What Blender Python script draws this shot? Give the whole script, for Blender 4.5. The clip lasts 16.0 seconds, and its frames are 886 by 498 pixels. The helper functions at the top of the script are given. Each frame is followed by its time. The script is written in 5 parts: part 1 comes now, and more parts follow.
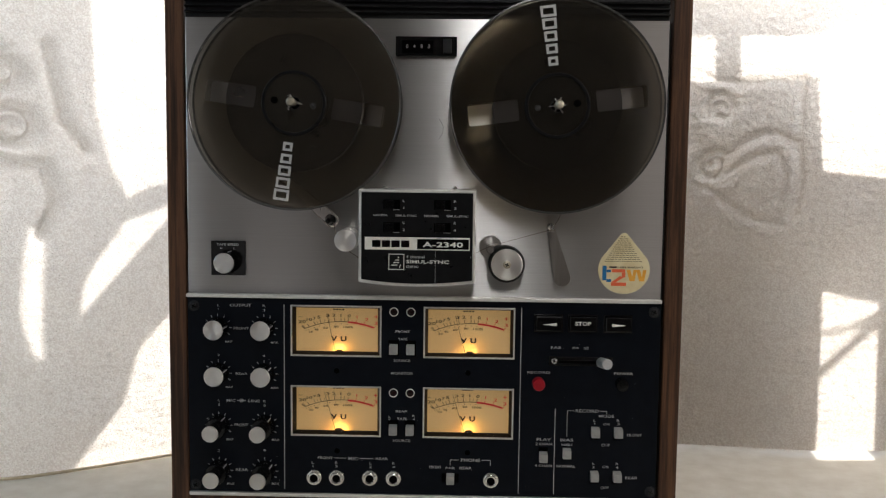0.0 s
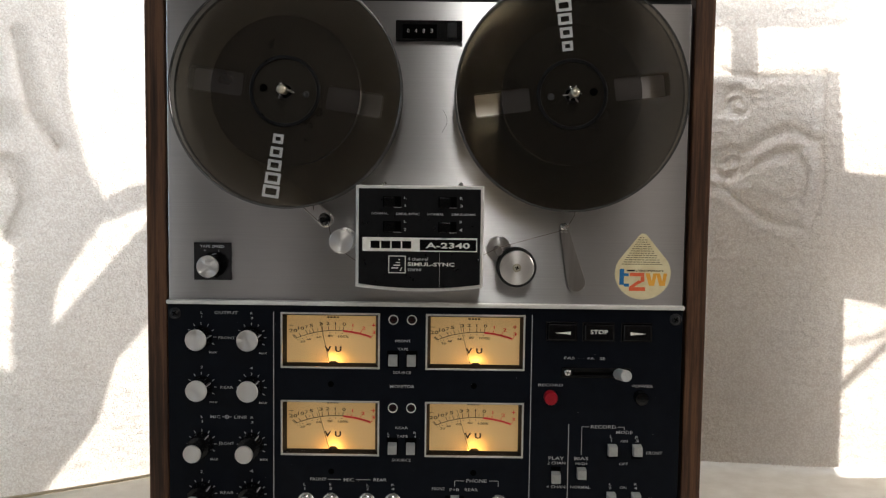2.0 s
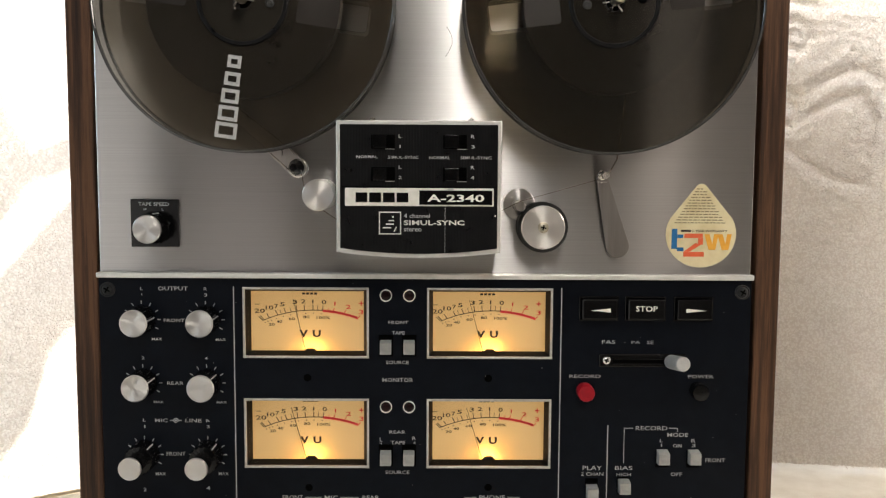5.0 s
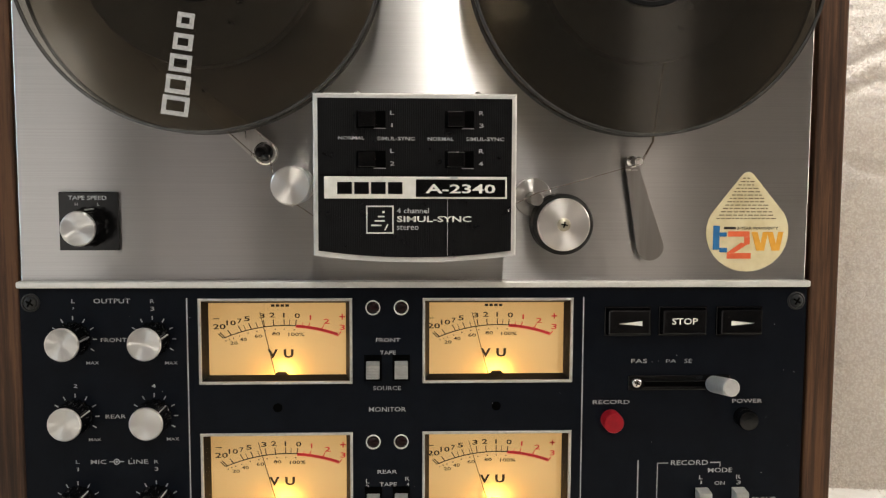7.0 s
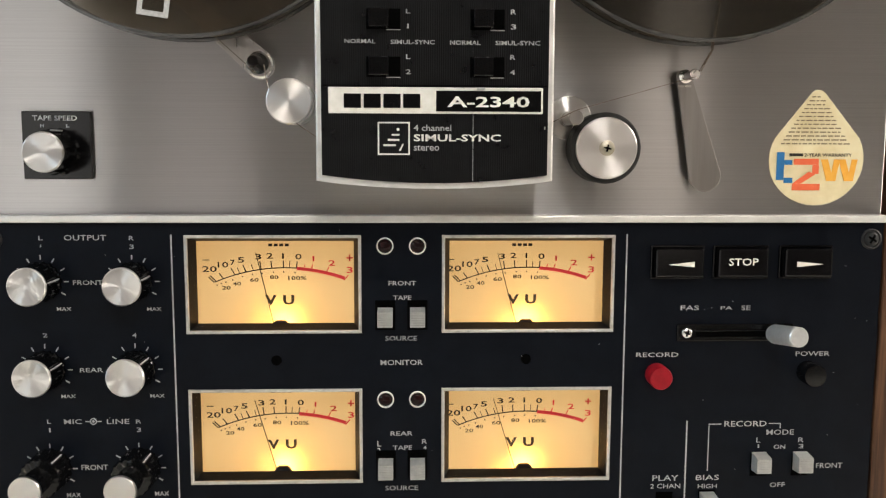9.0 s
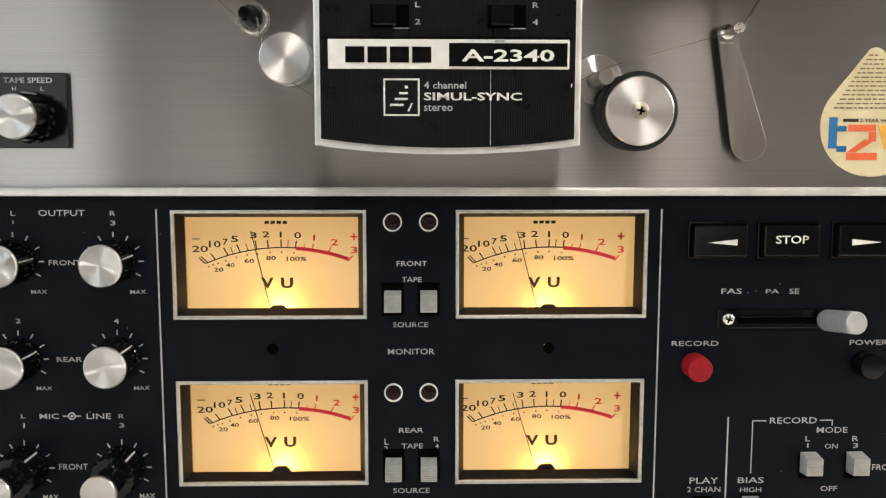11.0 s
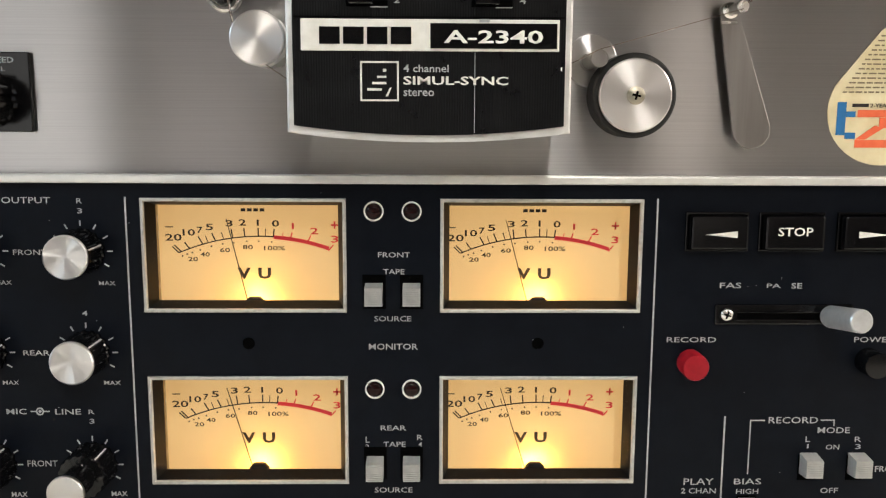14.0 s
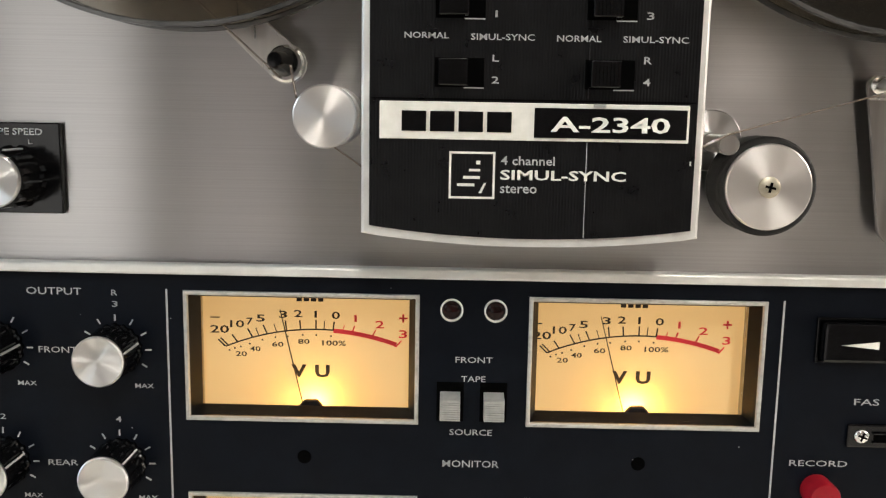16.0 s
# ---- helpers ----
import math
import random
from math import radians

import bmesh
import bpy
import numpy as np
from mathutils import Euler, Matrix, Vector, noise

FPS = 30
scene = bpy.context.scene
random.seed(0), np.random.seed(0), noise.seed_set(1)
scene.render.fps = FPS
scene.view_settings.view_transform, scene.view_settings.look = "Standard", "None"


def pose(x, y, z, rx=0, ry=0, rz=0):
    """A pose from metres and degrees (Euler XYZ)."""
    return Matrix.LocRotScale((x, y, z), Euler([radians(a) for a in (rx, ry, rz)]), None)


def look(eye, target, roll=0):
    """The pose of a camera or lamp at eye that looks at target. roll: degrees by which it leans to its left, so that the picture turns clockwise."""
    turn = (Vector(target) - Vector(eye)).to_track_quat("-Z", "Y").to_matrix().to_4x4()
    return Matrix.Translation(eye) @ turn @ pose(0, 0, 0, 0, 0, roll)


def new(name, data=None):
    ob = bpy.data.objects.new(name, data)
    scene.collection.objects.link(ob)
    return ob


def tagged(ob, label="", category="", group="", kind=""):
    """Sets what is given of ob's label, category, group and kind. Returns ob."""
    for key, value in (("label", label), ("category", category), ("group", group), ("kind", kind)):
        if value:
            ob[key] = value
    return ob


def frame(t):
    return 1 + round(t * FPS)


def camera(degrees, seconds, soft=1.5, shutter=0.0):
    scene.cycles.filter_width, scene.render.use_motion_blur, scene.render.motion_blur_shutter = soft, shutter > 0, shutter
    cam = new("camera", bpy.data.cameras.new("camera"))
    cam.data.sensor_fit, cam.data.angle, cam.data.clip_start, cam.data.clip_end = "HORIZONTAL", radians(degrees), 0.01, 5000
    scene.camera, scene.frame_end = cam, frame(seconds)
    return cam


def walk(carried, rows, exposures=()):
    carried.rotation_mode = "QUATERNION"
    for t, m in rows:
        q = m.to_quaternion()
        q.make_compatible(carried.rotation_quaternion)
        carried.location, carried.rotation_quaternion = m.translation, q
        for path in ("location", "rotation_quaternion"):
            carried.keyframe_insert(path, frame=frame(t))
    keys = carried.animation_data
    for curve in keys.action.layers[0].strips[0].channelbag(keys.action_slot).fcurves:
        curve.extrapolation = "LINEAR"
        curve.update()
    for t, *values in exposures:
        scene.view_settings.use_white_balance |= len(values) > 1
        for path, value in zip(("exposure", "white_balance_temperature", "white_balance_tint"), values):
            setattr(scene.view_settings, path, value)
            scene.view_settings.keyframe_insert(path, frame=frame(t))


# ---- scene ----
cam = camera(53.57, 16.0, soft=1.25)
PATH = [
    (0, (0.0285, -0.7565, 0.3173), (-0.0120, 1.2354, 0.1419), 0.69),
    (0.5, (0.0273, -0.7461, 0.3143), (-0.0176, 1.2475, 0.1604), 0.38),
    (1, (0.0227, -0.7397, 0.3127), (-0.0292, 1.2546, 0.1711), 0.29),
    (1.5, (0.0199, -0.7291, 0.3077), (-0.0150, 1.2661, 0.1746), 0.48),
    (2, (0.0137, -0.6972, 0.3032), (0.0031, 1.2974, 0.1575), 0.71),
    (2.5, (0.0100, -0.6671, 0.2983), (0.0244, 1.3272, 0.1476), 0.79),
    (3, (0.0051, -0.6399, 0.2935), (0.0266, 1.3539, 0.1382), 0.84),
    (3.5, (-0.0003, -0.6257, 0.2853), (0.0171, 1.3691, 0.1418), 0.22),
    (4, (-0.0003, -0.5930, 0.2839), (0.0044, 1.4007, 0.1245), 0.43),
    (4.5, (0.0047, -0.5713, 0.2784), (0.0081, 1.4209, 0.1025), 0.35),
    (7, (-0.0134, -0.4562, 0.2653), (0.0783, 1.5342, 0.0929), 0.22),
    (7.5, (-0.0173, -0.4397, 0.2627), (0.0792, 1.5498, 0.0828), 0.21),
    (8, (-0.0214, -0.4249, 0.2549), (0.0793, 1.5613, 0.0431), 0.69),
    (8.5, (-0.0173, -0.4104, 0.2460), (0.0804, 1.5745, 0.0206), 0.55),
    (9, (-0.0186, -0.3978, 0.2409), (0.0616, 1.5866, 0.0047), 0.19),
    (11.5, (-0.0171, -0.3537, 0.2246), (0.0256, 1.6331, -0.0008), 0.11),
    (12, (-0.0202, -0.3476, 0.2286), (0.0159, 1.6417, 0.0246), 0.13),
    (12.5, (-0.0237, -0.3406, 0.2334), (0.0142, 1.6495, 0.0376), 0.14),
    (13, (-0.0193, -0.3403, 0.2312), (0.0248, 1.6485, 0.0245), 0.22),
    (13.5, (-0.0141, -0.3381, 0.2309), (0.0331, 1.6451, -0.0236), 0.44),
    (14, (-0.0080, -0.3410, 0.2322), (0.0275, 1.6358, -0.0695), 0.29),
    (14.5, (-0.0090, -0.3422, 0.2361), (0.0013, 1.6339, -0.0718), 0.15),
    (15, (-0.0121, -0.3315, 0.2401), (-0.0232, 1.6440, -0.0717), -0.16),
    (15.5, (-0.0202, -0.3211, 0.2507), (-0.0450, 1.6562, -0.0488), 0.18),
    (16, (-0.0294, -0.2887, 0.2606), (-0.0494, 1.6874, -0.0469), 1.01),
]
walk(cam, [(t, look(eye, target, roll)) for t, eye, target, roll in PATH],
     exposures=[(0, 0.55, 6200, 10), (1.5, 0.6, 6250, 10), (2.5, 0.75, 6300, 10), (3.5, 1.1, 6400, 10), (4.5, 1.3, 6550, 10), (7, 1.42, 6700, 10), (9, 1.78, 6520, 10), (12.5, 1.8, 6400, 10), (16, 1.8, 6480, 10)])

# ---- light: low sun behind the hanging throw, added area lamps in the room ----
world = bpy.data.worlds.new("sky")
scene.world = world
world.use_nodes = True
sky_nodes = world.node_tree.nodes
sky = sky_nodes.new("ShaderNodeTexSky")
sky.sky_type, sky.sun_disc = "NISHITA", False
sky.sun_elevation, sky.sun_rotation = radians(32), radians(8)
sky_nodes["Background"].inputs[1].default_value = 0.12
world.node_tree.links.new(sky.outputs[0], sky_nodes["Background"].inputs[0])

SUN_DIR = Vector((-0.12, -0.85, -0.53)).normalized()
sun_data = bpy.data.lights.new("sun", "SUN")
sun_data.energy, sun_data.angle, sun_data.color = 5.0, radians(1.6), (1.0, 0.95, 0.88)
sun = new("sun", sun_data)
sun.rotation_mode = "QUATERNION"
sun.rotation_quaternion = SUN_DIR.to_track_quat("-Z", "Y")


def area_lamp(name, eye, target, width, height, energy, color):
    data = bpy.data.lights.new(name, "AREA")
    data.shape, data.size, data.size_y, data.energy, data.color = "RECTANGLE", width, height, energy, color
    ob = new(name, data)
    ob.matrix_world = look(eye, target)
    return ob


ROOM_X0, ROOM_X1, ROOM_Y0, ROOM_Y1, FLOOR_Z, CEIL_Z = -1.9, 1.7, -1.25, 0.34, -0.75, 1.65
# unseen lamps added before solid walls for plate streaks and front fill; no windows
area_lamp("high_streak_lamp", (0.10, ROOM_Y0 + 0.03, 0.90), (0.08, 0, 0.30), 0.12, 0.9, 4.5, (1.0, 0.96, 0.88))
area_lamp("plate_fill_warm", (0.46, ROOM_Y0 + 0.03, 0.6), (0.46, 0, 0.6), 0.10, 1.1, 0.15, (1.0, 0.88, 0.76))
area_lamp("plate_fill_side", (-0.71, ROOM_Y0 + 0.03, 0.16), (-0.71, 0, 0.16), 0.26, 0.70, 0.34, (1.0, 0.97, 0.92))
area_lamp("plate_fill_low", (-0.40, ROOM_Y0 + 0.03, 0.03), (-0.40, 0, 0.03), 0.20, 0.40, 0.085, (1.0, 0.92, 0.88))
area_lamp("east_key_lamp", (ROOM_X1 - 0.04, -0.75, 1.0), (0.0, 0, 0.25), 0.8, 0.8, 2.9, (1.0, 0.94, 0.86))
area_lamp("west_fill_lamp", (ROOM_X0 + 0.04, -0.8, 0.9), (0.0, 0, 0.25), 0.7, 0.7, 1.3, (0.97, 0.97, 1.0))
area_lamp("sky_behind_throw", (0.36, ROOM_Y1 - 0.005, 0.55), (0.36, 0, 0.50), 1.9, 0.8, 11.0, (0.95, 0.97, 1.0))
# three lamps added only to brighten the throw and cloth; no known sources
area_lamp("west_throw_backlight", (-0.52, ROOM_Y1 - 0.03, 0.24), (-0.40, 0, 0.18), 0.6, 0.45, 1.1, (0.92, 0.96, 1.0))
area_lamp("east_throw_fill", (ROOM_X1 - 0.04, -0.15, 0.75), (0.40, 0.23, 0.25), 0.5, 0.6, 9.0, (1.0, 0.90, 0.81))
area_lamp("west_throw_fill", (ROOM_X0 + 0.04, -0.55, 0.75), (-0.42, 0.05, 0.05), 0.5, 0.6, 4.8, (0.58, 0.81, 1.0))

# ---- materials ----
def material(name, color, rough=0.5, metal=0.0, spec=0.5, coat=0.0):
    m = bpy.data.materials.new(name)
    m.use_nodes = True
    b = m.node_tree.nodes["Principled BSDF"]
    b.inputs["Base Color"].default_value = (*color, 1)
    b.inputs["Roughness"].default_value = rough
    b.inputs["Metallic"].default_value = metal
    b.inputs["Specular IOR Level"].default_value = spec
    b.inputs["Coat Weight"].default_value = coat
    return m


def node(m, kind, **inputs):
    n = m.node_tree.nodes.new(kind)
    for key, value in inputs.items():
        n.inputs[key].default_value = value
    return n


def wire(m, a, b):
    m.node_tree.links.new(a, b)


def bsdf(m):
    return m.node_tree.nodes["Principled BSDF"]


def noise_at(m, scale, stretch=(1, 1, 1), detail=4.0, rough=0.55):
    tc = node(m, "ShaderNodeTexCoord")
    mp = node(m, "ShaderNodeMapping")
    mp.inputs["Scale"].default_value = stretch
    wire(m, tc.outputs["Object"], mp.inputs["Vector"])
    n = node(m, "ShaderNodeTexNoise", Scale=scale, Detail=detail, Roughness=rough)
    wire(m, mp.outputs[0], n.inputs["Vector"])
    return n.outputs["Fac"]


def ramp(m, fac, stops):
    r = node(m, "ShaderNodeValToRGB")
    while len(r.color_ramp.elements) < len(stops):
        r.color_ramp.elements.new(0.5)
    for e, (pos, col) in zip(r.color_ramp.elements, stops):
        e.position, e.color = pos, (*col, 1)
    wire(m, fac, r.inputs[0])
    return r.outputs[0]


def spread(m, fac, lo, hi, socket, a=0.3, b=0.7):
    r = node(m, "ShaderNodeMapRange")
    for i, v in enumerate((a, b, lo, hi)):
        r.inputs[i + 1].default_value = v
    wire(m, fac, r.inputs[0])
    wire(m, r.outputs[0], bsdf(m).inputs[socket])


def relief(m, fac, strength, distance):
    b = node(m, "ShaderNodeBump", Strength=strength, Distance=distance)
    wire(m, fac, b.inputs["Height"])
    wire(m, b.outputs[0], bsdf(m).inputs["Normal"])


def tinted(name, stops, scale, stretch=(1, 1, 1), rough=(0.4, 0.6), bump=None, metal=0.0, spec=0.5, detail=5.0):
    m = material(name, stops[0][1], 0.5, metal, spec)
    f = noise_at(m, scale, stretch, detail)
    wire(m, ramp(m, f, stops), bsdf(m).inputs["Base Color"])
    spread(m, f, rough[0], rough[1], "Roughness")
    if bump:
        relief(m, noise_at(m, bump[0], stretch), bump[1], bump[2])
    return m


# walnut veneer: long vertical grain with fine pores
WOOD = material("walnut", (0.1, 0.05, 0.02), 0.5)
grain = noise_at(WOOD, 210, (1, 0.3, 0.035), 8, 0.7)
wire(WOOD, ramp(WOOD, grain, [(0.34, (0.018, 0.0075, 0.004)), (0.46, (0.056, 0.025, 0.012)), (0.58, (0.12, 0.056, 0.027)), (0.72, (0.072, 0.032, 0.015))]), bsdf(WOOD).inputs["Base Color"])
relief(WOOD, noise_at(WOOD, 420, (1, 0.5, 0.03), 3), 0.25, 0.0004)
spread(WOOD, grain, 0.46, 0.66, "Roughness")
bsdf(WOOD).inputs["Specular IOR Level"].default_value = 0.3

# brushed aluminium: horizontal scratches, so highlights run up and down
PLATE = material("brushed_aluminium", (0.62, 0.61, 0.61), 0.3, 1.0)
scratch = noise_at(PLATE, 60, (0.12, 1, 40), 7, 0.85)
wire(PLATE, ramp(PLATE, scratch, [(0.36, (0.412, 0.405, 0.405)), (0.64, (0.474, 0.467, 0.467))]), bsdf(PLATE).inputs["Base Color"])
spread(PLATE, scratch, 0.28, 0.31, "Roughness")
bsdf(PLATE).inputs["Anisotropic"].default_value = 1.0
brush_way = node(PLATE, "ShaderNodeCombineXYZ", Z=1.0)
wire(PLATE, brush_way.outputs[0], bsdf(PLATE).inputs["Tangent"])
relief(PLATE, scratch, 0.006, 0.0001)

# turned aluminium: fine circular grooves round each part's own axis
SPUN = material("turned_aluminium", (0.61, 0.60, 0.585), 0.3, 1.0)
bsdf(SPUN).inputs["Anisotropic"].default_value = 1.0
spun_tc = node(SPUN, "ShaderNodeTexCoord")
spun_flat = node(SPUN, "ShaderNodeVectorMath")
spun_flat.operation = "MULTIPLY"
spun_flat.inputs[1].default_value = (1, 0, 1)
wire(SPUN, spun_tc.outputs["Object"], spun_flat.inputs[0])
spun_unit = node(SPUN, "ShaderNodeVectorMath")
spun_unit.operation = "NORMALIZE"
wire(SPUN, spun_flat.outputs[0], spun_unit.inputs[0])
wire(SPUN, spun_unit.outputs[0], bsdf(SPUN).inputs["Tangent"])
spread(SPUN, noise_at(SPUN, 120), 0.30, 0.34, "Roughness")

SPUN_SOFT = SPUN.copy()
SPUN_SOFT.name = "soft_turned_aluminium"
bsdf(SPUN_SOFT).inputs["Anisotropic"].default_value = 0.75
bsdf(SPUN_SOFT).inputs["Base Color"].default_value = (0.74, 0.715, 0.69, 1)
for link in list(bsdf(SPUN_SOFT).inputs["Roughness"].links):
    SPUN_SOFT.node_tree.links.remove(link)
bsdf(SPUN_SOFT).inputs["Roughness"].default_value = 0.42

STEEL = tinted("satin_steel", [(0.3, (0.52, 0.5, 0.48)), (0.7, (0.6, 0.58, 0.56))], 260, (1, 1, 0.06), (0.26, 0.34), None, 1.0)
ARM_STEEL = tinted("dull_steel_blade", [(0.3, (0.30, 0.285, 0.27)), (0.7, (0.38, 0.365, 0.35))], 260, (1, 1, 0.06), (0.28, 0.36), None, 1.0)
CHROME = tinted("worn_chrome", [(0.3, (0.62, 0.61, 0.58)), (0.7, (0.75, 0.74, 0.71))], 300, rough=(0.16, 0.3), metal=1.0)
HANDLE = tinted("turned_handle_metal", [(0.3, (0.60, 0.60, 0.59)), (0.7, (0.70, 0.70, 0.69))], 400, rough=(0.3, 0.4), metal=0.55)
OLD_NICKEL = tinted("tarnished_nickel", [(0.3, (0.36, 0.33, 0.26)), (0.7, (0.52, 0.48, 0.39))], 500, rough=(0.3, 0.45), metal=1.0)
SATIN = tinted("anodised_trim", [(0.3, (0.66, 0.65, 0.62)), (0.7, (0.78, 0.77, 0.74))], 120, (1, 1, 1), (0.3, 0.48), None, 0.45)
BEZEL = tinted("worn_grey_bezel", [(0.3, (0.4, 0.39, 0.37)), (0.52, (0.54, 0.53, 0.5)), (0.75, (0.36, 0.35, 0.33))], 420, rough=(0.4, 0.6), metal=0.5)
PANEL = tinted("black_lacquer_panel", [(0.3, (0.0018, 0.0028, 0.0055)), (0.7, (0.0032, 0.0048, 0.0085))], 90, (1, 1, 1), (0.36, 0.5), (2600, 0.1, 0.0002), 0.0, 0.1)
BLACK = tinted("black_moulded_plastic", [(0.3, (0.0022, 0.0022, 0.0026)), (0.7, (0.0034, 0.0034, 0.0038))], 500, rough=(0.13, 0.19), bump=(1500, 0.02, 0.0001), spec=0.3)
MATT = tinted("matt_black_plastic", [(0.3, (0.01, 0.01, 0.011)), (0.7, (0.02, 0.02, 0.021))], 240, rough=(0.5, 0.7), spec=0.3)
GROOVED = tinted("ribbed_black_cover", [(0.3, (0.003, 0.003, 0.0035)), (0.7, (0.006, 0.006, 0.0065))], 140, rough=(0.25, 0.42), spec=0.15)
rib_tc = node(GROOVED, "ShaderNodeTexCoord")
rib = node(GROOVED, "ShaderNodeTexWave", Scale=360.0, Distortion=0.0)
rib.bands_direction = "X"
wire(GROOVED, rib_tc.outputs["Object"], rib.inputs["Vector"])
relief(GROOVED, rib.outputs["Fac"], 0.35, 0.0003)
RUBBER = tinted("rubber", [(0.3, (0.008, 0.008, 0.008)), (0.7, (0.018, 0.017, 0.016))], 300, rough=(0.6, 0.8), spec=0.3)
INK = tinted("silver_grey_print", [(0.3, (0.34, 0.34, 0.34)), (0.7, (0.54, 0.54, 0.53))], 900, rough=(0.45, 0.6))
CREAM = tinted("off_white_print", [(0.3, (0.72, 0.7, 0.63)), (0.7, (0.82, 0.8, 0.74))], 300, rough=(0.4, 0.55))
RED = tinted("red_plastic", [(0.3, (0.24, 0.005, 0.012)), (0.7, (0.31, 0.007, 0.016))], 300, rough=(0.36, 0.48), spec=0.25)
LENS = material("dark_red_lens", (0.010, 0.0015, 0.0015), 0.12, spec=0.2)
WELL = tinted("matt_black_well", [(0.3, (0.003, 0.003, 0.0042)), (0.7, (0.005, 0.005, 0.0065))], 240, rough=(0.42, 0.55), spec=0.16)
# clear case walls, with the dial's amber reflection put into their colour
CASE = tinted("dial_reflection_case", [(0.3, (0.10, 0.065, 0.03)), (0.7, (0.16, 0.11, 0.05))], 200, rough=(0.2, 0.3))
# openings are flat near-black pieces; the shade inside them is put into colour
HOLE = material("flat_hole_shade", (0.002, 0.002, 0.002), 0.9, 0.0, 0.0)
TAPE = tinted("brown_tape", [(0.3, (0.012, 0.0085, 0.0065)), (0.7, (0.021, 0.015, 0.0115))], 30, (1, 1, 1), (0.25, 0.4))
DIAL_INK = material("black_dial_ink", (0.02, 0.013, 0.008), 0.7)
FADED_INK = material("faded_brown_ink", (0.22, 0.17, 0.10), 0.7)
RED_INK = material("red_dial_ink", (0.8, 0.04, 0.06), 0.7)

# meter dial: translucent cream card lit from within
DIAL = material("lit_dial_card", (0.65, 0.49, 0.26), 0.75)
bsdf(DIAL).inputs["Emission Color"].default_value = (1.0, 0.60, 0.22, 1)
bsdf(DIAL).inputs["Emission Strength"].default_value = 0.14


def smoky(name, tint, gloss, scuff=0.025, ior=1.45):
    """Clear tinted plastic: tinted see-through with a glossy face."""
    m = bpy.data.materials.new(name)
    m.use_nodes = True
    m.node_tree.nodes.clear()
    out = node(m, "ShaderNodeOutputMaterial")
    see = node(m, "ShaderNodeBsdfTransparent")
    see.inputs[0].default_value = (*tint, 1)
    shine = node(m, "ShaderNodeBsdfGlossy", Roughness=gloss)
    fres = node(m, "ShaderNodeFresnel", IOR=ior)
    mix = node(m, "ShaderNodeMixShader")
    wire(m, fres.outputs[0], mix.inputs[0])
    wire(m, see.outputs[0], mix.inputs[1])
    wire(m, shine.outputs[0], mix.inputs[2])
    haze = node(m, "ShaderNodeBsdfDiffuse")
    haze.inputs[0].default_value = (0.27, 0.245, 0.205, 1)
    hazy = node(m, "ShaderNodeMixShader", Fac=scuff)
    wire(m, mix.outputs[0], hazy.inputs[1])
    wire(m, haze.outputs[0], hazy.inputs[2])
    wire(m, hazy.outputs[0], out.inputs[0])
    return m


SMOKE = smoky("smoked_clear_plastic", (0.80, 0.775, 0.73), 0.1)
SMOKE_DARK = smoky("dark_smoked_plastic", (0.56, 0.53, 0.475), 0.1)
RIM = tinted("smoked_rim", [(0.3, (0.03, 0.03, 0.03)), (0.7, (0.06, 0.058, 0.054))], 200, rough=(0.14, 0.22), spec=0.6)
HUB = tinted("grey_hub_plastic", [(0.3, (0.012, 0.012, 0.013)), (0.7, (0.02, 0.02, 0.02))], 150, rough=(0.35, 0.5), bump=(900, 0.1, 0.0003))
PAPER = tinted("aged_cream_paper", [(0.3, (0.66, 0.55, 0.30)), (0.55, (0.76, 0.66, 0.41)), (0.75, (0.8, 0.72, 0.48))], 90, rough=(0.5, 0.65), bump=(700, 0.1, 0.0002))
BLUE = tinted("blue_print", [(0.3, (0.008, 0.13, 0.33)), (0.7, (0.014, 0.16, 0.40))], 300, rough=(0.5, 0.6))
ORANGE = tinted("orange_red_print", [(0.3, (0.75, 0.12, 0.04)), (0.7, (0.82, 0.16, 0.06))], 300, rough=(0.5, 0.6))
YELLOW = tinted("amber_print", [(0.3, (0.78, 0.36, 0.03)), (0.7, (0.85, 0.44, 0.06))], 300, rough=(0.5, 0.6))
GREY_CAP = tinted("grey_ribbed_cap", [(0.3, (0.40, 0.40, 0.39)), (0.7, (0.52, 0.52, 0.5))], 300, rough=(0.35, 0.5), metal=0.4)
SHINY_TAPE = tinted("tape_edge", [(0.3, (0.16, 0.12, 0.09)), (0.7, (0.24, 0.19, 0.15))], 200, rough=(0.2, 0.3))
GLASS = smoky("clear_window", (0.97, 0.97, 0.97), 0.03, 0.0, 1.08)

# deep-pile cream fleece that lets sunlight through
FLEECE = bpy.data.materials.new("cream_fleece")
FLEECE.use_nodes = True
pile_tc = node(FLEECE, "ShaderNodeTexCoord")
pile_bend = node(FLEECE, "ShaderNodeTexNoise", Scale=160.0, Detail=3.0)
wire(FLEECE, pile_tc.outputs["Object"], pile_bend.inputs["Vector"])
pile_shift = node(FLEECE, "ShaderNodeVectorMath")
pile_shift.operation = "MULTIPLY_ADD"
pile_shift.inputs[1].default_value = (0.006, 0.006, 0.006)
wire(FLEECE, pile_bend.outputs["Color"], pile_shift.inputs[0])
wire(FLEECE, pile_tc.outputs["Object"], pile_shift.inputs[2])
loops = node(FLEECE, "ShaderNodeTexVoronoi", Scale=470.0, Randomness=1.0)
wire(FLEECE, pile_shift.outputs[0], loops.inputs["Vector"])
tips = node(FLEECE, "ShaderNodeMapRange")
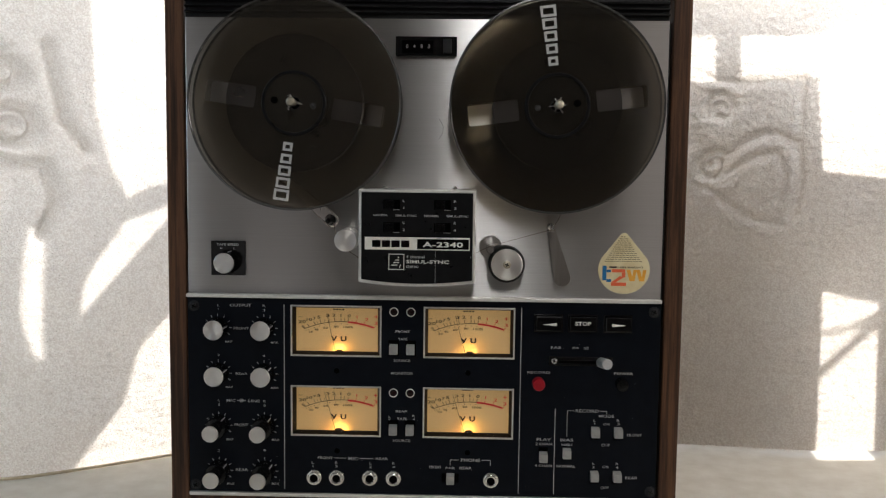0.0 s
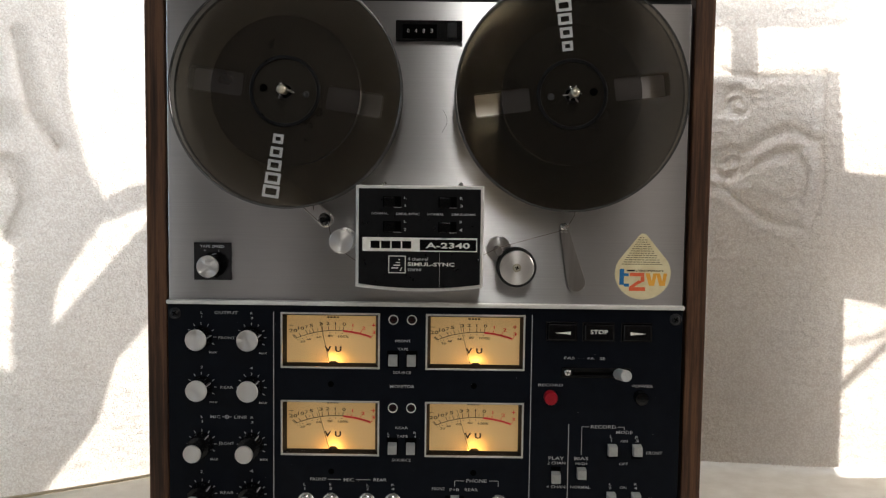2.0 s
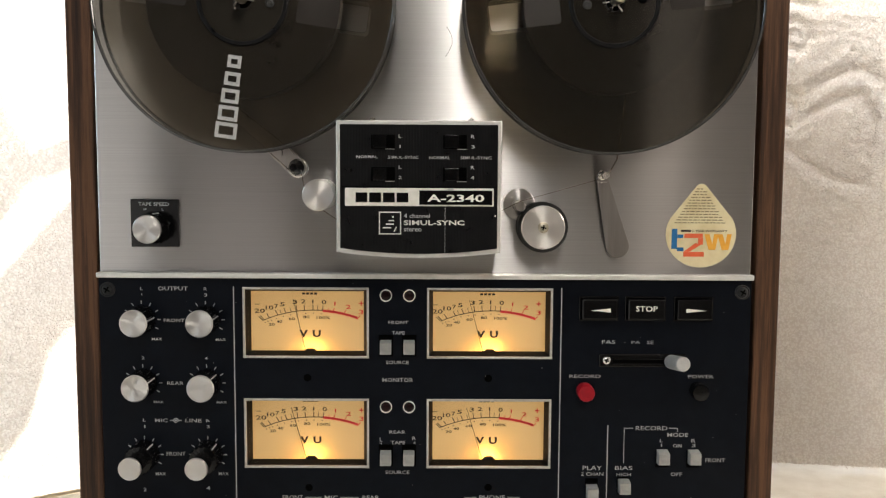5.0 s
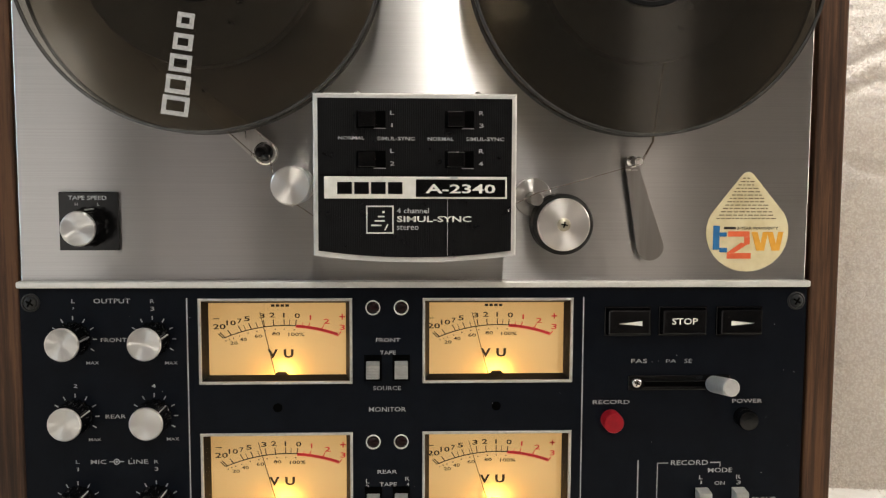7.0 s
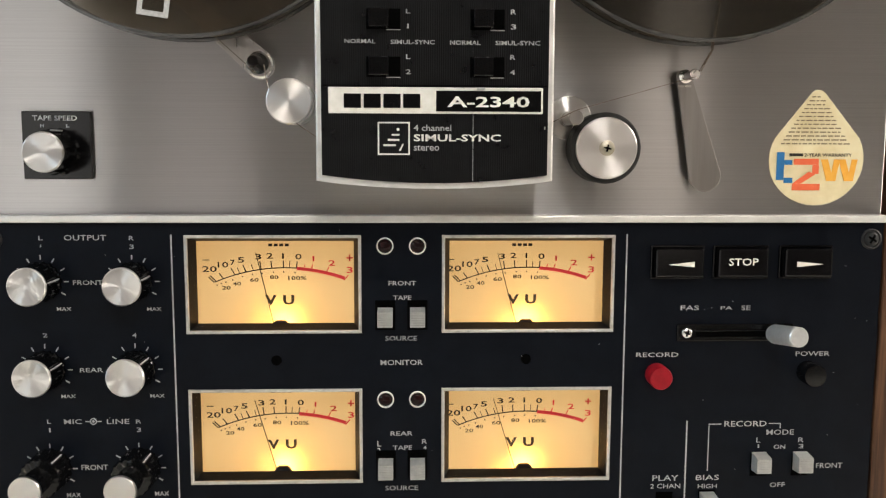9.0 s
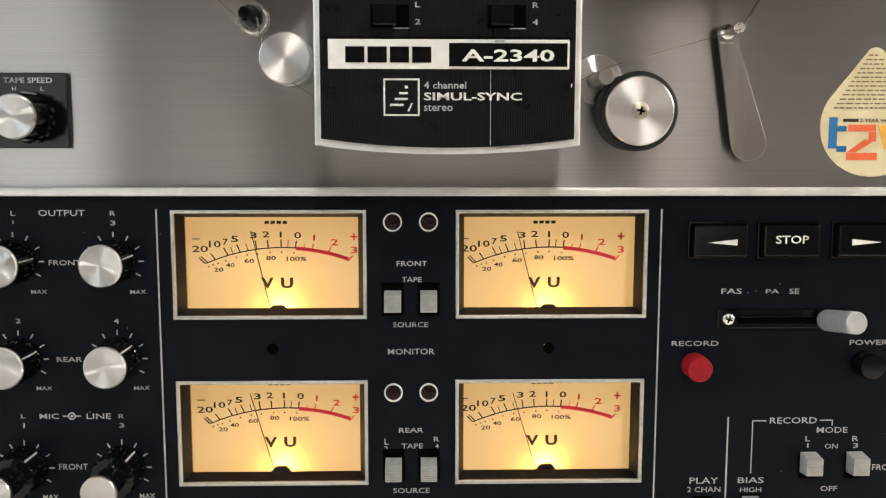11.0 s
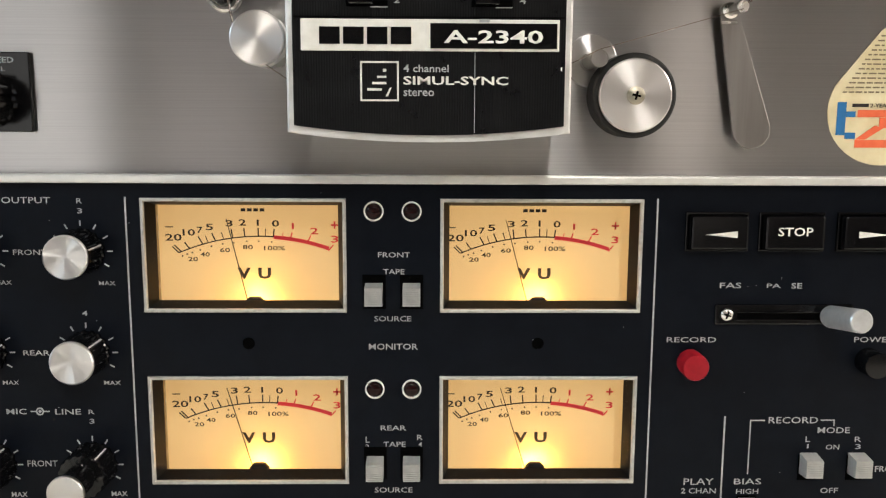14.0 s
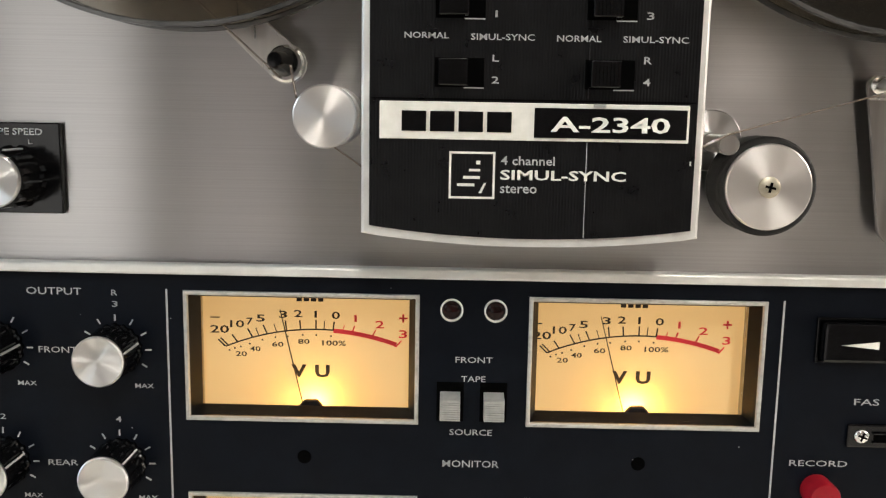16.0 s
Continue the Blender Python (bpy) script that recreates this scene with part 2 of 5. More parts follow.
for slot_no, slot_value in enumerate((0.15, 0.75, 1.0, 0.0)):
    tips.inputs[slot_no + 1].default_value = slot_value
wire(FLEECE, loops.outputs["Distance"], tips.inputs[0])
pile = tips.outputs[0]
clump = noise_at(FLEECE, 60, (1, 1, 1), 4, 0.6)
cloth_col = ramp(FLEECE, clump, [(0.3, (0.72, 0.66, 0.58)), (0.7, (0.86, 0.81, 0.73))])
wire(FLEECE, cloth_col, bsdf(FLEECE).inputs["Base Color"])
bsdf(FLEECE).inputs["Roughness"].default_value = 0.9
bsdf(FLEECE).inputs["Specular IOR Level"].default_value = 0.15
bsdf(FLEECE).inputs["Sheen Weight"].default_value = 0.3
relief(FLEECE, pile, 0.8, 0.0024)
thru = node(FLEECE, "ShaderNodeBsdfTranslucent")
# gaps between loops darker than tips: pile shade put into the transmitted colour
thru_col = ramp(FLEECE, pile, [(0.15, (0.80, 0.72, 0.64)), (0.75, (1.0, 0.95, 0.88))])
wire(FLEECE, thru_col, thru.inputs[0])
cloth_mix = node(FLEECE, "ShaderNodeMixShader", Fac=0.58)
wire(FLEECE, bsdf(FLEECE).outputs[0], cloth_mix.inputs[1])
wire(FLEECE, thru.outputs[0], cloth_mix.inputs[2])
wire(FLEECE, cloth_mix.outputs[0], FLEECE.node_tree.nodes["Material Output"].inputs[0])

CLOTH = tinted("cream_table_cloth", [(0.3, (0.72, 0.68, 0.6)), (0.7, (0.84, 0.81, 0.74))], 40, rough=(0.8, 0.95), bump=(900, 0.5, 0.002), spec=0.2)
HEM = tinted("hem_binding", [(0.3, (0.6, 0.5, 0.34)), (0.7, (0.72, 0.63, 0.46))], 80, rough=(0.7, 0.9), bump=(600, 0.4, 0.001))
PLASTER = tinted("wall_paint", [(0.3, (0.3, 0.27, 0.24)), (0.7, (0.35, 0.32, 0.28))], 6, rough=(0.7, 0.9), bump=(120, 0.2, 0.002))
# unseen south wall: dim surroundings put into its colour to darken plate reflections
DIMMED_WALL = tinted("dimmed_wall", [(0.3, (0.06, 0.05, 0.043)), (0.7, (0.085, 0.072, 0.062))], 6, rough=(0.7, 0.9), bump=(120, 0.2, 0.002))
CEIL = tinted("ceiling_paint", [(0.3, (0.66, 0.65, 0.62)), (0.7, (0.72, 0.71, 0.68))], 6, rough=(0.8, 0.9))
BOARD = tinted("floor_board", [(0.3, (0.16, 0.09, 0.05)), (0.7, (0.24, 0.14, 0.08))], 9, (8, 1, 1), (0.4, 0.6), (60, 0.2, 0.002))

# ---- building helpers ----
from mathutils.geometry import tessellate_polygon

def mesh_of(bm, mat, smooth=False, auto=0.6):
    me = bpy.data.meshes.new("mesh")
    bmesh.ops.recalc_face_normals(bm, faces=bm.faces)
    if smooth:
        for f in bm.faces:
            f.smooth = True
        for e in bm.edges:
            if len(e.link_faces) != 2 or e.calc_face_angle(0) > auto:
                e.smooth = False
    bm.to_mesh(me)
    bm.free()
    me.materials.append(mat)
    return me


def thing(name, base, label, category, group=""):
    ob = new(name)
    ob.empty_display_size = 0.05
    ob.location = base
    return tagged(ob, label, category, group)


def part(name, me, parent, label="", at=(0, 0, 0), turn=0.0):
    """A mesh as a part; at is in the world under a thing, and in the parent's own axes under a part. turn: degrees round the y axis."""
    ob = new(name, me)
    ob.matrix_basis = pose(*at, 0, turn, 0)
    ob.parent = parent
    if parent.type == "EMPTY":
        ob.matrix_parent_inverse = Matrix.Translation(-parent.location)
    return tagged(ob, label)


def box(x0, x1, y0, y1, z0, z1, bevel=0.0, bm=None, seg=2):
    bm = bm or bmesh.new()
    b = bmesh.new()
    bmesh.ops.create_cube(b, size=1)
    bmesh.ops.transform(b, matrix=Matrix.LocRotScale(((x0 + x1) / 2, (y0 + y1) / 2, (z0 + z1) / 2), None, (x1 - x0, y1 - y0, z1 - z0)), verts=b.verts)
    if bevel:
        bmesh.ops.bevel(b, geom=b.edges[:], offset=bevel, segments=seg, affect="EDGES", profile=0.5)
    return join(bm, b)


def join(bm, b):
    me = bpy.data.meshes.new("t")
    b.to_mesh(me)
    b.free()
    bm.from_mesh(me)
    bpy.data.meshes.remove(me)
    return bm


def lathe(profile, seg=48, bm=None, centre=(0, 0), wave=0.0, teeth=0):
    """Turns (radius, y) points round the y axis; wave and teeth flute the outside."""
    bm = bm or bmesh.new()
    rings = []
    for r, y in profile:
        if r < 1e-6:
            rings.append([bm.verts.new((centre[0], y, centre[1]))])
            continue
        ring = []
        for i in range(seg):
            a = math.tau * i / seg
            rr = r
            if teeth and (i * teeth // seg) % 2:
                rr = r - wave
            ring.append(bm.verts.new((centre[0] + rr * math.cos(a), y, centre[1] + rr * math.sin(a))))
        rings.append(ring)
    for p, q in zip(rings, rings[1:]):
        for i in range(seg):
            j = (i + 1) % seg
            if len(p) == 1 and len(q) == 1:
                continue
            if len(p) == 1:
                bm.faces.new((p[0], q[i], q[j]))
            elif len(q) == 1:
                bm.faces.new((p[i], q[0], p[j]))
            else:
                bm.faces.new((p[i], q[i], q[j], p[j]))
    return bm


def prism(outline, y0, y1, bm=None, bevel=0.0):
    """An outline of (x, z) points, from y0 (front) to y1 (back)."""
    b = bmesh.new()
    front = [b.verts.new((x, y0, z)) for x, z in outline]
    back = [b.verts.new((x, y1, z)) for x, z in outline]
    b.faces.new(front)
    b.faces.new(back[::-1])
    n = len(outline)
    for i in range(n):
        j = (i + 1) % n
        b.faces.new((front[i], back[i], back[j], front[j]))
    if bevel:
        edges = [e for e in b.edges if all(v in front for v in e.verts)]
        bmesh.ops.bevel(b, geom=edges, offset=bevel, segments=2, affect="EDGES", profile=0.5)
    return join(bm or bmesh.new(), b)


def frame_ring(x0, x1, z0, z1, w, y0, y1, bevel=0.0, bm=None):
    """A rectangular frame of width w, with mitred corners."""
    b = bmesh.new()
    loops = []
    for (ins, y) in ((0, y1), (0, y0), (w, y0), (w, y1)):
        loops.append([b.verts.new(p) for p in ((x0 + ins, y, z0 + ins), (x1 - ins, y, z0 + ins), (x1 - ins, y, z1 - ins), (x0 + ins, y, z1 - ins))])
    for k in range(4):
        p, q = loops[k], loops[(k + 1) % 4]
        for i in range(4):
            j = (i + 1) % 4
            b.faces.new((p[i], p[j], q[j], q[i]))
    if bevel:
        edges = [e for e in b.edges if all(abs(v.co.y - y0) < 1e-7 for v in e.verts)]
        bmesh.ops.bevel(b, geom=edges, offset=bevel, segments=2, affect="EDGES", profile=0.5)
    return join(bm or bmesh.new(), b)


def holed_plate(x0, x1, z0, z1, holes, y0, y1):
    """A plate with rectangular openings through it."""
    xs = sorted({x0, x1, *(h[0] for h in holes), *(h[1] for h in holes)})
    zs = sorted({z0, z1, *(h[2] for h in holes), *(h[3] for h in holes)})
    bm = bmesh.new()
    for a, b in zip(xs, xs[1:]):
        for c, d in zip(zs, zs[1:]):
            mx, mz = (a + b) / 2, (c + d) / 2
            if any(h[0] < mx < h[1] and h[2] < mz < h[3] for h in holes):
                continue
            box(a, b, y0, y1, c, d, 0, bm)
    bmesh.ops.remove_doubles(bm, verts=bm.verts, dist=1e-6)
    seen = {}
    for f in bm.faces:
        seen.setdefault(tuple(round(c, 5) for c in f.calc_center_median()), []).append(f)
    bmesh.ops.delete(bm, geom=[f for fs in seen.values() if len(fs) > 1 for f in fs], context="FACES")
    return bm


def sheet_with_holes(loops, y0, y1):
    """A flat sheet between y0 and y1, bounded by the first loop of (x, z) points, with the other loops cut out."""
    flat = [p for loop in loops for p in loop]
    tris = tessellate_polygon([[Vector((x, z, 0)) for x, z in loop] for loop in loops])
    bm = bmesh.new()
    f = [bm.verts.new((x, y0, z)) for x, z in flat]
    b = [bm.verts.new((x, y1, z)) for x, z in flat]
    for i, j, k in tris:
        if len({i, j, k}) == 3:
            bm.faces.new((f[i], f[j], f[k]))
            bm.faces.new((b[k], b[j], b[i]))
    start = 0
    for loop in loops:
        n = len(loop)
        for i in range(n):
            p, q = start + i, start + (i + 1) % n
            bm.faces.new((f[p], f[q], b[q], b[p]))
        start += n
    return bm


LETTERS = {}


def lettering(text, x, z, width, height, y, parent, mat=None, turn=0.0, bold=0.0):
    """Printed words centred at (x, z), width by height metres, lying just before the surface at y."""
    if text == "1":
        width = 0.34 * height
    key = (text, round(width, 5), round(height, 5), (mat or INK).name, bold)
    if key not in LETTERS:
        cu = bpy.data.curves.new("letters", "FONT")
        cu.body, cu.resolution_u, cu.offset = text, 2, bold
        tmp = bpy.data.objects.new("letters", cu)
        scene.collection.objects.link(tmp)
        bpy.context.view_layer.update()
        me = bpy.data.meshes.new_from_object(tmp.evaluated_get(bpy.context.evaluated_depsgraph_get()))
        bpy.data.objects.remove(tmp)
        co = np.empty(len(me.vertices) * 3)
        me.vertices.foreach_get("co", co)
        co = co.reshape(-1, 3)
        lo, hi = co.min(0), co.max(0)
        px = (co[:, 0] - (lo[0] + hi[0]) / 2) * width / max(hi[0] - lo[0], 1e-6)
        pz = (co[:, 1] - (lo[1] + hi[1]) / 2) * height / max(hi[1] - lo[1], 1e-6)
        me.vertices.foreach_set("co", np.stack([px, np.zeros_like(px), pz], 1).ravel())
        me.materials.clear()
        me.materials.append(mat or INK)
        LETTERS[key] = me
    return part("lettering", LETTERS[key], parent, at=(x, y - 0.00025, z), turn=turn)


def printed_bar(x0, x1, z0, z1, y, parent, mat=None, name="printed_line"):
    return part(name, mesh_of(box(x0, x1, y - 0.0003, y - 0.0001, z0, z1), mat or INK), parent)


# ---- the room ----
def plain(name, bm, mat, label="", kind="structure", smooth=False):
    return tagged(new(name, mesh_of(bm, mat, smooth)), label, kind=kind)


plain("floor", box(ROOM_X0 - 0.1, ROOM_X1 + 0.1, ROOM_Y0 - 0.1, ROOM_Y1 + 0.1, FLOOR_Z - 0.1, FLOOR_Z), BOARD, "brown wooden board floor of the room")
plain("ceiling", box(ROOM_X0 - 0.1, ROOM_X1 + 0.1, ROOM_Y0 - 0.1, ROOM_Y1 + 0.1, CEIL_Z, CEIL_Z + 0.1), CEIL, "plain off-white painted ceiling")
plain("wall_west", box(ROOM_X0 - 0.1, ROOM_X0, ROOM_Y0, ROOM_Y1, FLOOR_Z, CEIL_Z), PLASTER, "plain beige painted wall")
plain("wall_east", box(ROOM_X1, ROOM_X1 + 0.1, ROOM_Y0, ROOM_Y1, FLOOR_Z, CEIL_Z), PLASTER, "plain beige painted wall")
plain("wall_south", box(ROOM_X0 - 0.1, ROOM_X1 + 0.1, ROOM_Y0 - 0.1, ROOM_Y0, FLOOR_Z, CEIL_Z), DIMMED_WALL, "unseen wall behind the viewer, darkened so the deck plate mirrors less")
# unseen wall standing in for the window; openings cut to shape the sun patches
SUN_CUTOUTS = [
    [(0.27, 0.547), (0.321, 0.549), (0.323, 0.494), (0.27, 0.492)],
    [(0.347, 0.548), (0.435, 0.544), (0.458, 0.556), (0.60, 0.563), (0.60, 0.38), (0.445, 0.392), (0.436, 0.492), (0.35, 0.494)],
    [(0.449, 0.269), (0.513, 0.257), (0.519, 0.055), (0.451, 0.055)],
    [(-0.323, 0.633), (-0.23, 0.613), (-0.23, 0.40), (-0.279, 0.405), (-0.294, 0.40), (-0.307, 0.432), (-0.32, 0.507)],
    [(-0.24, 0.288), (-0.24, 0.075), (-0.352, 0.120), (-0.341, 0.141), (-0.302, 0.188), (-0.288, 0.242)],
    [(-0.369, 0.406), (-0.359, 0.396), (-0.362, 0.305), (-0.362, 0.258), (-0.372, 0.269), (-0.38, 0.314), (-0.376, 0.375)],
    [(-0.296, 0.384), (-0.24, 0.386), (-0.289, 0.34), (-0.334, 0.293), (-0.329, 0.335)],
]
north = [(ROOM_X0 - 0.1, FLOOR_Z), (ROOM_X1 + 0.1, FLOOR_Z), (ROOM_X1 + 0.1, CEIL_Z), (ROOM_X0 - 0.1, CEIL_Z)]
plain("wall_north", sheet_with_holes([north, *SUN_CUTOUTS], ROOM_Y1, ROOM_Y1 + 0.012), PLASTER, "unseen wall behind the throw, openings cut to shape the sun patches")


def limb(points, bm):
    """A tapering branch through (x, y, z, radius) points."""
    rings = []
    for x, y, z, r in points:
        rings.append([bm.verts.new((x + r * math.cos(a), y + r * 0.5 * math.sin(a), z + r * math.sin(a))) for a in (math.tau * i / 8 for i in range(8))])
    for p, q in zip(rings, rings[1:]):
        for i in range(8):
            bm.faces.new((p[i], p[(i + 1) % 8], q[(i + 1) % 8], q[i]))


branch_bm = bmesh.new()
limb([(0.72, 0.352, 0.41, 0.010), (0.68, 0.40, 0.392, 0.009), (0.66, 0.5, 0.385, 0.008), (0.559, 0.5, 0.348, 0.007), (0.504, 0.5, 0.321, 0.004), (0.42, 0.5, 0.303, 0.0025)], branch_bm)
limb([(0.66, 0.51, 0.395, 0.009), (0.535, 0.51, 0.334, 0.007), (0.486, 0.51, 0.289, 0.006), (0.42, 0.51, 0.215, 0.005)], branch_bm)
tagged(new("tree_branch", mesh_of(branch_bm, WOOD, True)), "bare brown branch outside the window", "branch")

TABLE_Z = 0.0
plain("table_cloth", box(-1.0, 1.0, -0.50, 0.30, FLOOR_Z, TABLE_Z, 0.008), CLOTH, "cream cloth spread over the table top and hanging to the floor")


def throw_y(x, z):
    """Depth of the hanging throw: it swings forward on the west side and has soft folds."""
    west = max(0.0, -0.215 - x)
    y = 0.232 - 0.62 * west + 0.25 * max(0.0, west - 0.2)
    y += 0.006 * math.sin(9 * x + 5 * z) + 0.004 * math.sin(23 * x - 7 * z + 1.3)
    return max(y, 0.02)


def ridge(px, pz, pts, width, height):
    """Raised line of pile along a polyline, as a field over the arrays px, pz."""
    best = np.full_like(px, 9.0)
    for (ax, az), (bx, bz) in zip(pts, pts[1:]):
        dx, dz = bx - ax, bz - az
        u = np.clip(((px - ax) * dx + (pz - az) * dz) / (dx * dx + dz * dz), 0, 1)
        best = np.minimum(best, np.hypot(px - ax - u * dx, pz - az - u * dz))
    return height * np.exp(-(best / width) ** 2)


def swirl(cx, cz, r0, r1, a0, a1, n=14):
    return [(cx + (r0 + (r1 - r0) * i / n) * math.cos(radians(a0 + (a1 - a0) * i / n)),
             cz + (r0 + (r1 - r0) * i / n) * math.sin(radians(a0 + (a1 - a0) * i / n))) for i in range(n + 1)]


def pile_tufts(gx, gy, gz, rng):
    """Small loose tufts of pile that stand off the cloth."""
    pick = ((np.abs(gx - 0.40) < 0.18) | (np.abs(gx + 0.37) < 0.17)) & (gz < 0.54)
    spot = np.stack([gx[pick], gy[pick], gz[pick]], -1)
    spot = np.repeat(spot, 2, 0)
    n = len(spot)
    spot[:, [0, 2]] += rng.uniform(-0.001, 0.001, (n, 2))
    a = rng.uniform(0, math.tau, n)
    side = np.stack([np.cos(a), np.zeros(n), np.sin(a)], -1) * rng.uniform(0.0003, 0.0007, n)[:, None]
    way = np.stack([rng.normal(0, 0.7, n), -np.ones(n), rng.normal(-0.5, 0.7, n)], -1)
    tip = spot + way * rng.uniform(0.0006, 0.0017, n)[:, None]
    spot[:, 1] += 0.0008
    verts = np.stack([spot - side, spot + side, tip], 1).reshape(-1, 3)
    me = bpy.data.meshes.new("pile")
    me.from_pydata(verts.tolist(), [], np.arange(3 * n).reshape(-1, 3).tolist())
    me.materials.append(FLEECE)
    return me


def throw():
    """The hanging cloth: folds, raised ornament and uneven pile."""
    xs = np.concatenate([np.arange(-0.85, -0.56, 0.008), np.arange(-0.56, -0.21, 0.002), np.arange(-0.21, 0.24, 0.01), np.arange(0.24, 0.62, 0.002), np.arange(0.62, 0.86, 0.008)])
    zs = np.concatenate([np.arange(0.003, 0.56, 0.002), np.arange(0.56, 0.80, 0.008)])
    gx, gz = np.meshgrid(xs, zs)
    gy = np.vectorize(throw_y)(gx, gz)
    h = np.zeros_like(gx)
    # scrolls on the east side
    h += ridge(gx, gz, swirl(0.312, 0.390, 0.004, 0.017, 0, 560), 0.0055, 0.006)
    h += ridge(gx, gz, swirl(0.306, 0.327, 0.004, 0.018, 180, -300), 0.0055, 0.006)
    h += ridge(gx, gz, [(0.318, 0.335), (0.345, 0.358), (0.375, 0.365), (0.398, 0.352), (0.405, 0.32), (0.395, 0.275)], 0.006, 0.0045)
    h += ridge(gx, gz, [(0.322, 0.318), (0.35, 0.338), (0.378, 0.342), (0.388, 0.322), (0.382, 0.29)], 0.005, 0.0035)
    h += ridge(gx, gz, [(0.300, 0.305), (0.325, 0.285), (0.355, 0.268), (0.392, 0.262), (0.402, 0.29), (0.403, 0.42)], 0.005, 0.0035)
    h += ridge(gx, gz, [(0.285, 0.425), (0.33, 0.418), (0.405, 0.423)], 0.005, 0.003)
    # scrolls on the west side
    h += ridge(gx, gz, swirl(-0.412, 0.355, 0.005, 0.024, 30, 520), 0.0065, 0.008)
    h += ridge(gx, gz, swirl(-0.418, 0.410, 0.005, 0.022, 200, -260), 0.0065, 0.008)
    h += ridge(gx, gz, [(-0.385, 0.44), (-0.378, 0.40), (-0.372, 0.365), (-0.352, 0.335)], 0.005, 0.006)
    h += ridge(gx, gz, [(-0.46, 0.305), (-0.42, 0.322), (-0.388, 0.318), (-0.376, 0.285), (-0.39, 0.25)], 0.007, 0.007)
    h = np.where(gx < 0, 2.2 * h, h)
    gz = np.where(gx > 0.2, gz + 0.005 * np.exp(-gz / 0.02), gz)
    rng = np.random.default_rng(4)
    fuzz = rng.normal(0, 1, gx.shape)
    soft = (fuzz + np.roll(fuzz, 1, 0) + np.roll(fuzz, 1, 1) + np.roll(fuzz, 1, (0, 1))) / 4
    wide = soft.copy()
    for s in (2, 4, 7):
        wide = (wide + np.roll(wide, s, 0) + np.roll(wide, s, 1) + np.roll(wide, s, (0, 1))) / 4
    gy = gy - 1.0 * h - 0.0011 * soft - 0.006 * wide
    pile = pile_tufts(gx, gy, gz, rng)
    verts = np.stack([gx, gy, gz], -1).reshape(-1, 3)
    n = len(xs)
    i = np.arange(len(zs) - 1)[:, None] * n + np.arange(n - 1)[None, :]
    faces = np.stack([i, i + 1, i + n + 1, i + n], -1).reshape(-1, 4)
    me = bpy.data.meshes.new("cloth")
    me.from_pydata(verts.tolist(), [], faces.tolist())
    me.polygons.foreach_set("use_smooth", [True] * len(faces))
    me.materials.append(FLEECE)
    return me, pile


def hem():
    """A stitched binding along the foot of the cloth."""
    bm = bmesh.new()
    prev = None
    for x in np.arange(-0.84, 0.20, 0.01):
        y = throw_y(x, 0.0) - 0.004
        ring = [bm.verts.new((x, y + 0.0016 * math.cos(a), 0.0020 + 0.0016 * math.sin(a))) for a in (math.tau * k / 10 for k in range(10))]
        if prev:
            for k in range(10):
                bm.faces.new((prev[k], prev[(k + 1) % 10], ring[(k + 1) % 10], ring[k]))
        prev = ring
    return mesh_of(bm, HEM, True, 3)


throw_ob = thing("throw_blanket", (0, 0.23, 0), "cream deep-pile fleece throw hung as a backdrop, sun shining through", "blanket")
cloth_mesh, pile_mesh = throw()
part("cloth", cloth_mesh, throw_ob)
tagged(part("nap", pile_mesh, throw_ob, "fluffy cream pile"), kind="stuff")
part("hem", hem(), throw_ob, "narrow yellowish hem binding")

# ---- the tape deck ----
deck = thing("tape_deck", (-0.0035, 0.09, 0.0), "reel-to-reel tape deck, walnut sides, brushed aluminium above black controls", "tape deck")
XL0, XL1, XR0, XR1 = -0.2287, -0.2127, 0.2068, 0.2226
DECK_TOP = 0.502
WOOD_Y = 0.006
for x0, x1 in ((XL0, XL1), (XR0, XR1)):
    part("side_panel", mesh_of(box(x0, x1, WOOD_Y, 0.19, 0.010, DECK_TOP, 0.0012), WOOD), deck, "walnut-veneered side panel")
part("cabinet_top", mesh_of(box(XL1 + 0.0002, XR0 - 0.0002, 0.012, 0.19, DECK_TOP - 0.016, DECK_TOP - 0.001, 0.001), WOOD), deck, "walnut-veneered top")
part("cabinet_back", mesh_of(box(XL1 + 0.0002, XR0 - 0.0002, 0.176, 0.189, 0.014, 0.400), MATT), deck)
part("cabinet_bottom", mesh_of(box(XL1 + 0.0002, XR0 - 0.0002, 0.0065, 0.1755, 0.012, 0.0275, 0.001), WOOD), deck)
# matt black backing, added to keep the shadow gaps beside the panel dark
part("gap_backing", mesh_of(box(XL1 + 0.0002, XR0 - 0.0002, 0.0150, 0.0200, 0.0280, 0.0780), MATT), deck)
for x0, x1 in ((XL1 + 0.0002, -0.1990), (0.1930, XR0 - 0.0002)):
    part("gap_backing", mesh_of(box(x0, x1, 0.0150, 0.0200, 0.0782, 0.4460), MATT), deck)
for fx in (-0.19, 0.185):
    for fy in (0.02, 0.165):
        part("foot", mesh_of(lathe([(0, -0.008), (0.011, -0.008), (0.011, 0.008), (0, 0.008)], 20), RUBBER), deck, at=(fx, fy, 0.005))

PX0, PX1 = -0.2100, 0.2025
METAL_Y = 0.003
part("deck_plate", mesh_of(box(PX0, PX1, METAL_Y, METAL_Y + 0.004, 0.2085, 0.4465, 0.0004), PLATE), deck, "brushed aluminium deck plate")
# top vent: black slats with a row of small openings that let the light behind show
vent = part("top_vent", mesh_of(box(PX0, PX1, 0.0045, 0.014, 0.4468, 0.4640, 0.0006), MATT), deck, "black slatted vent strip")
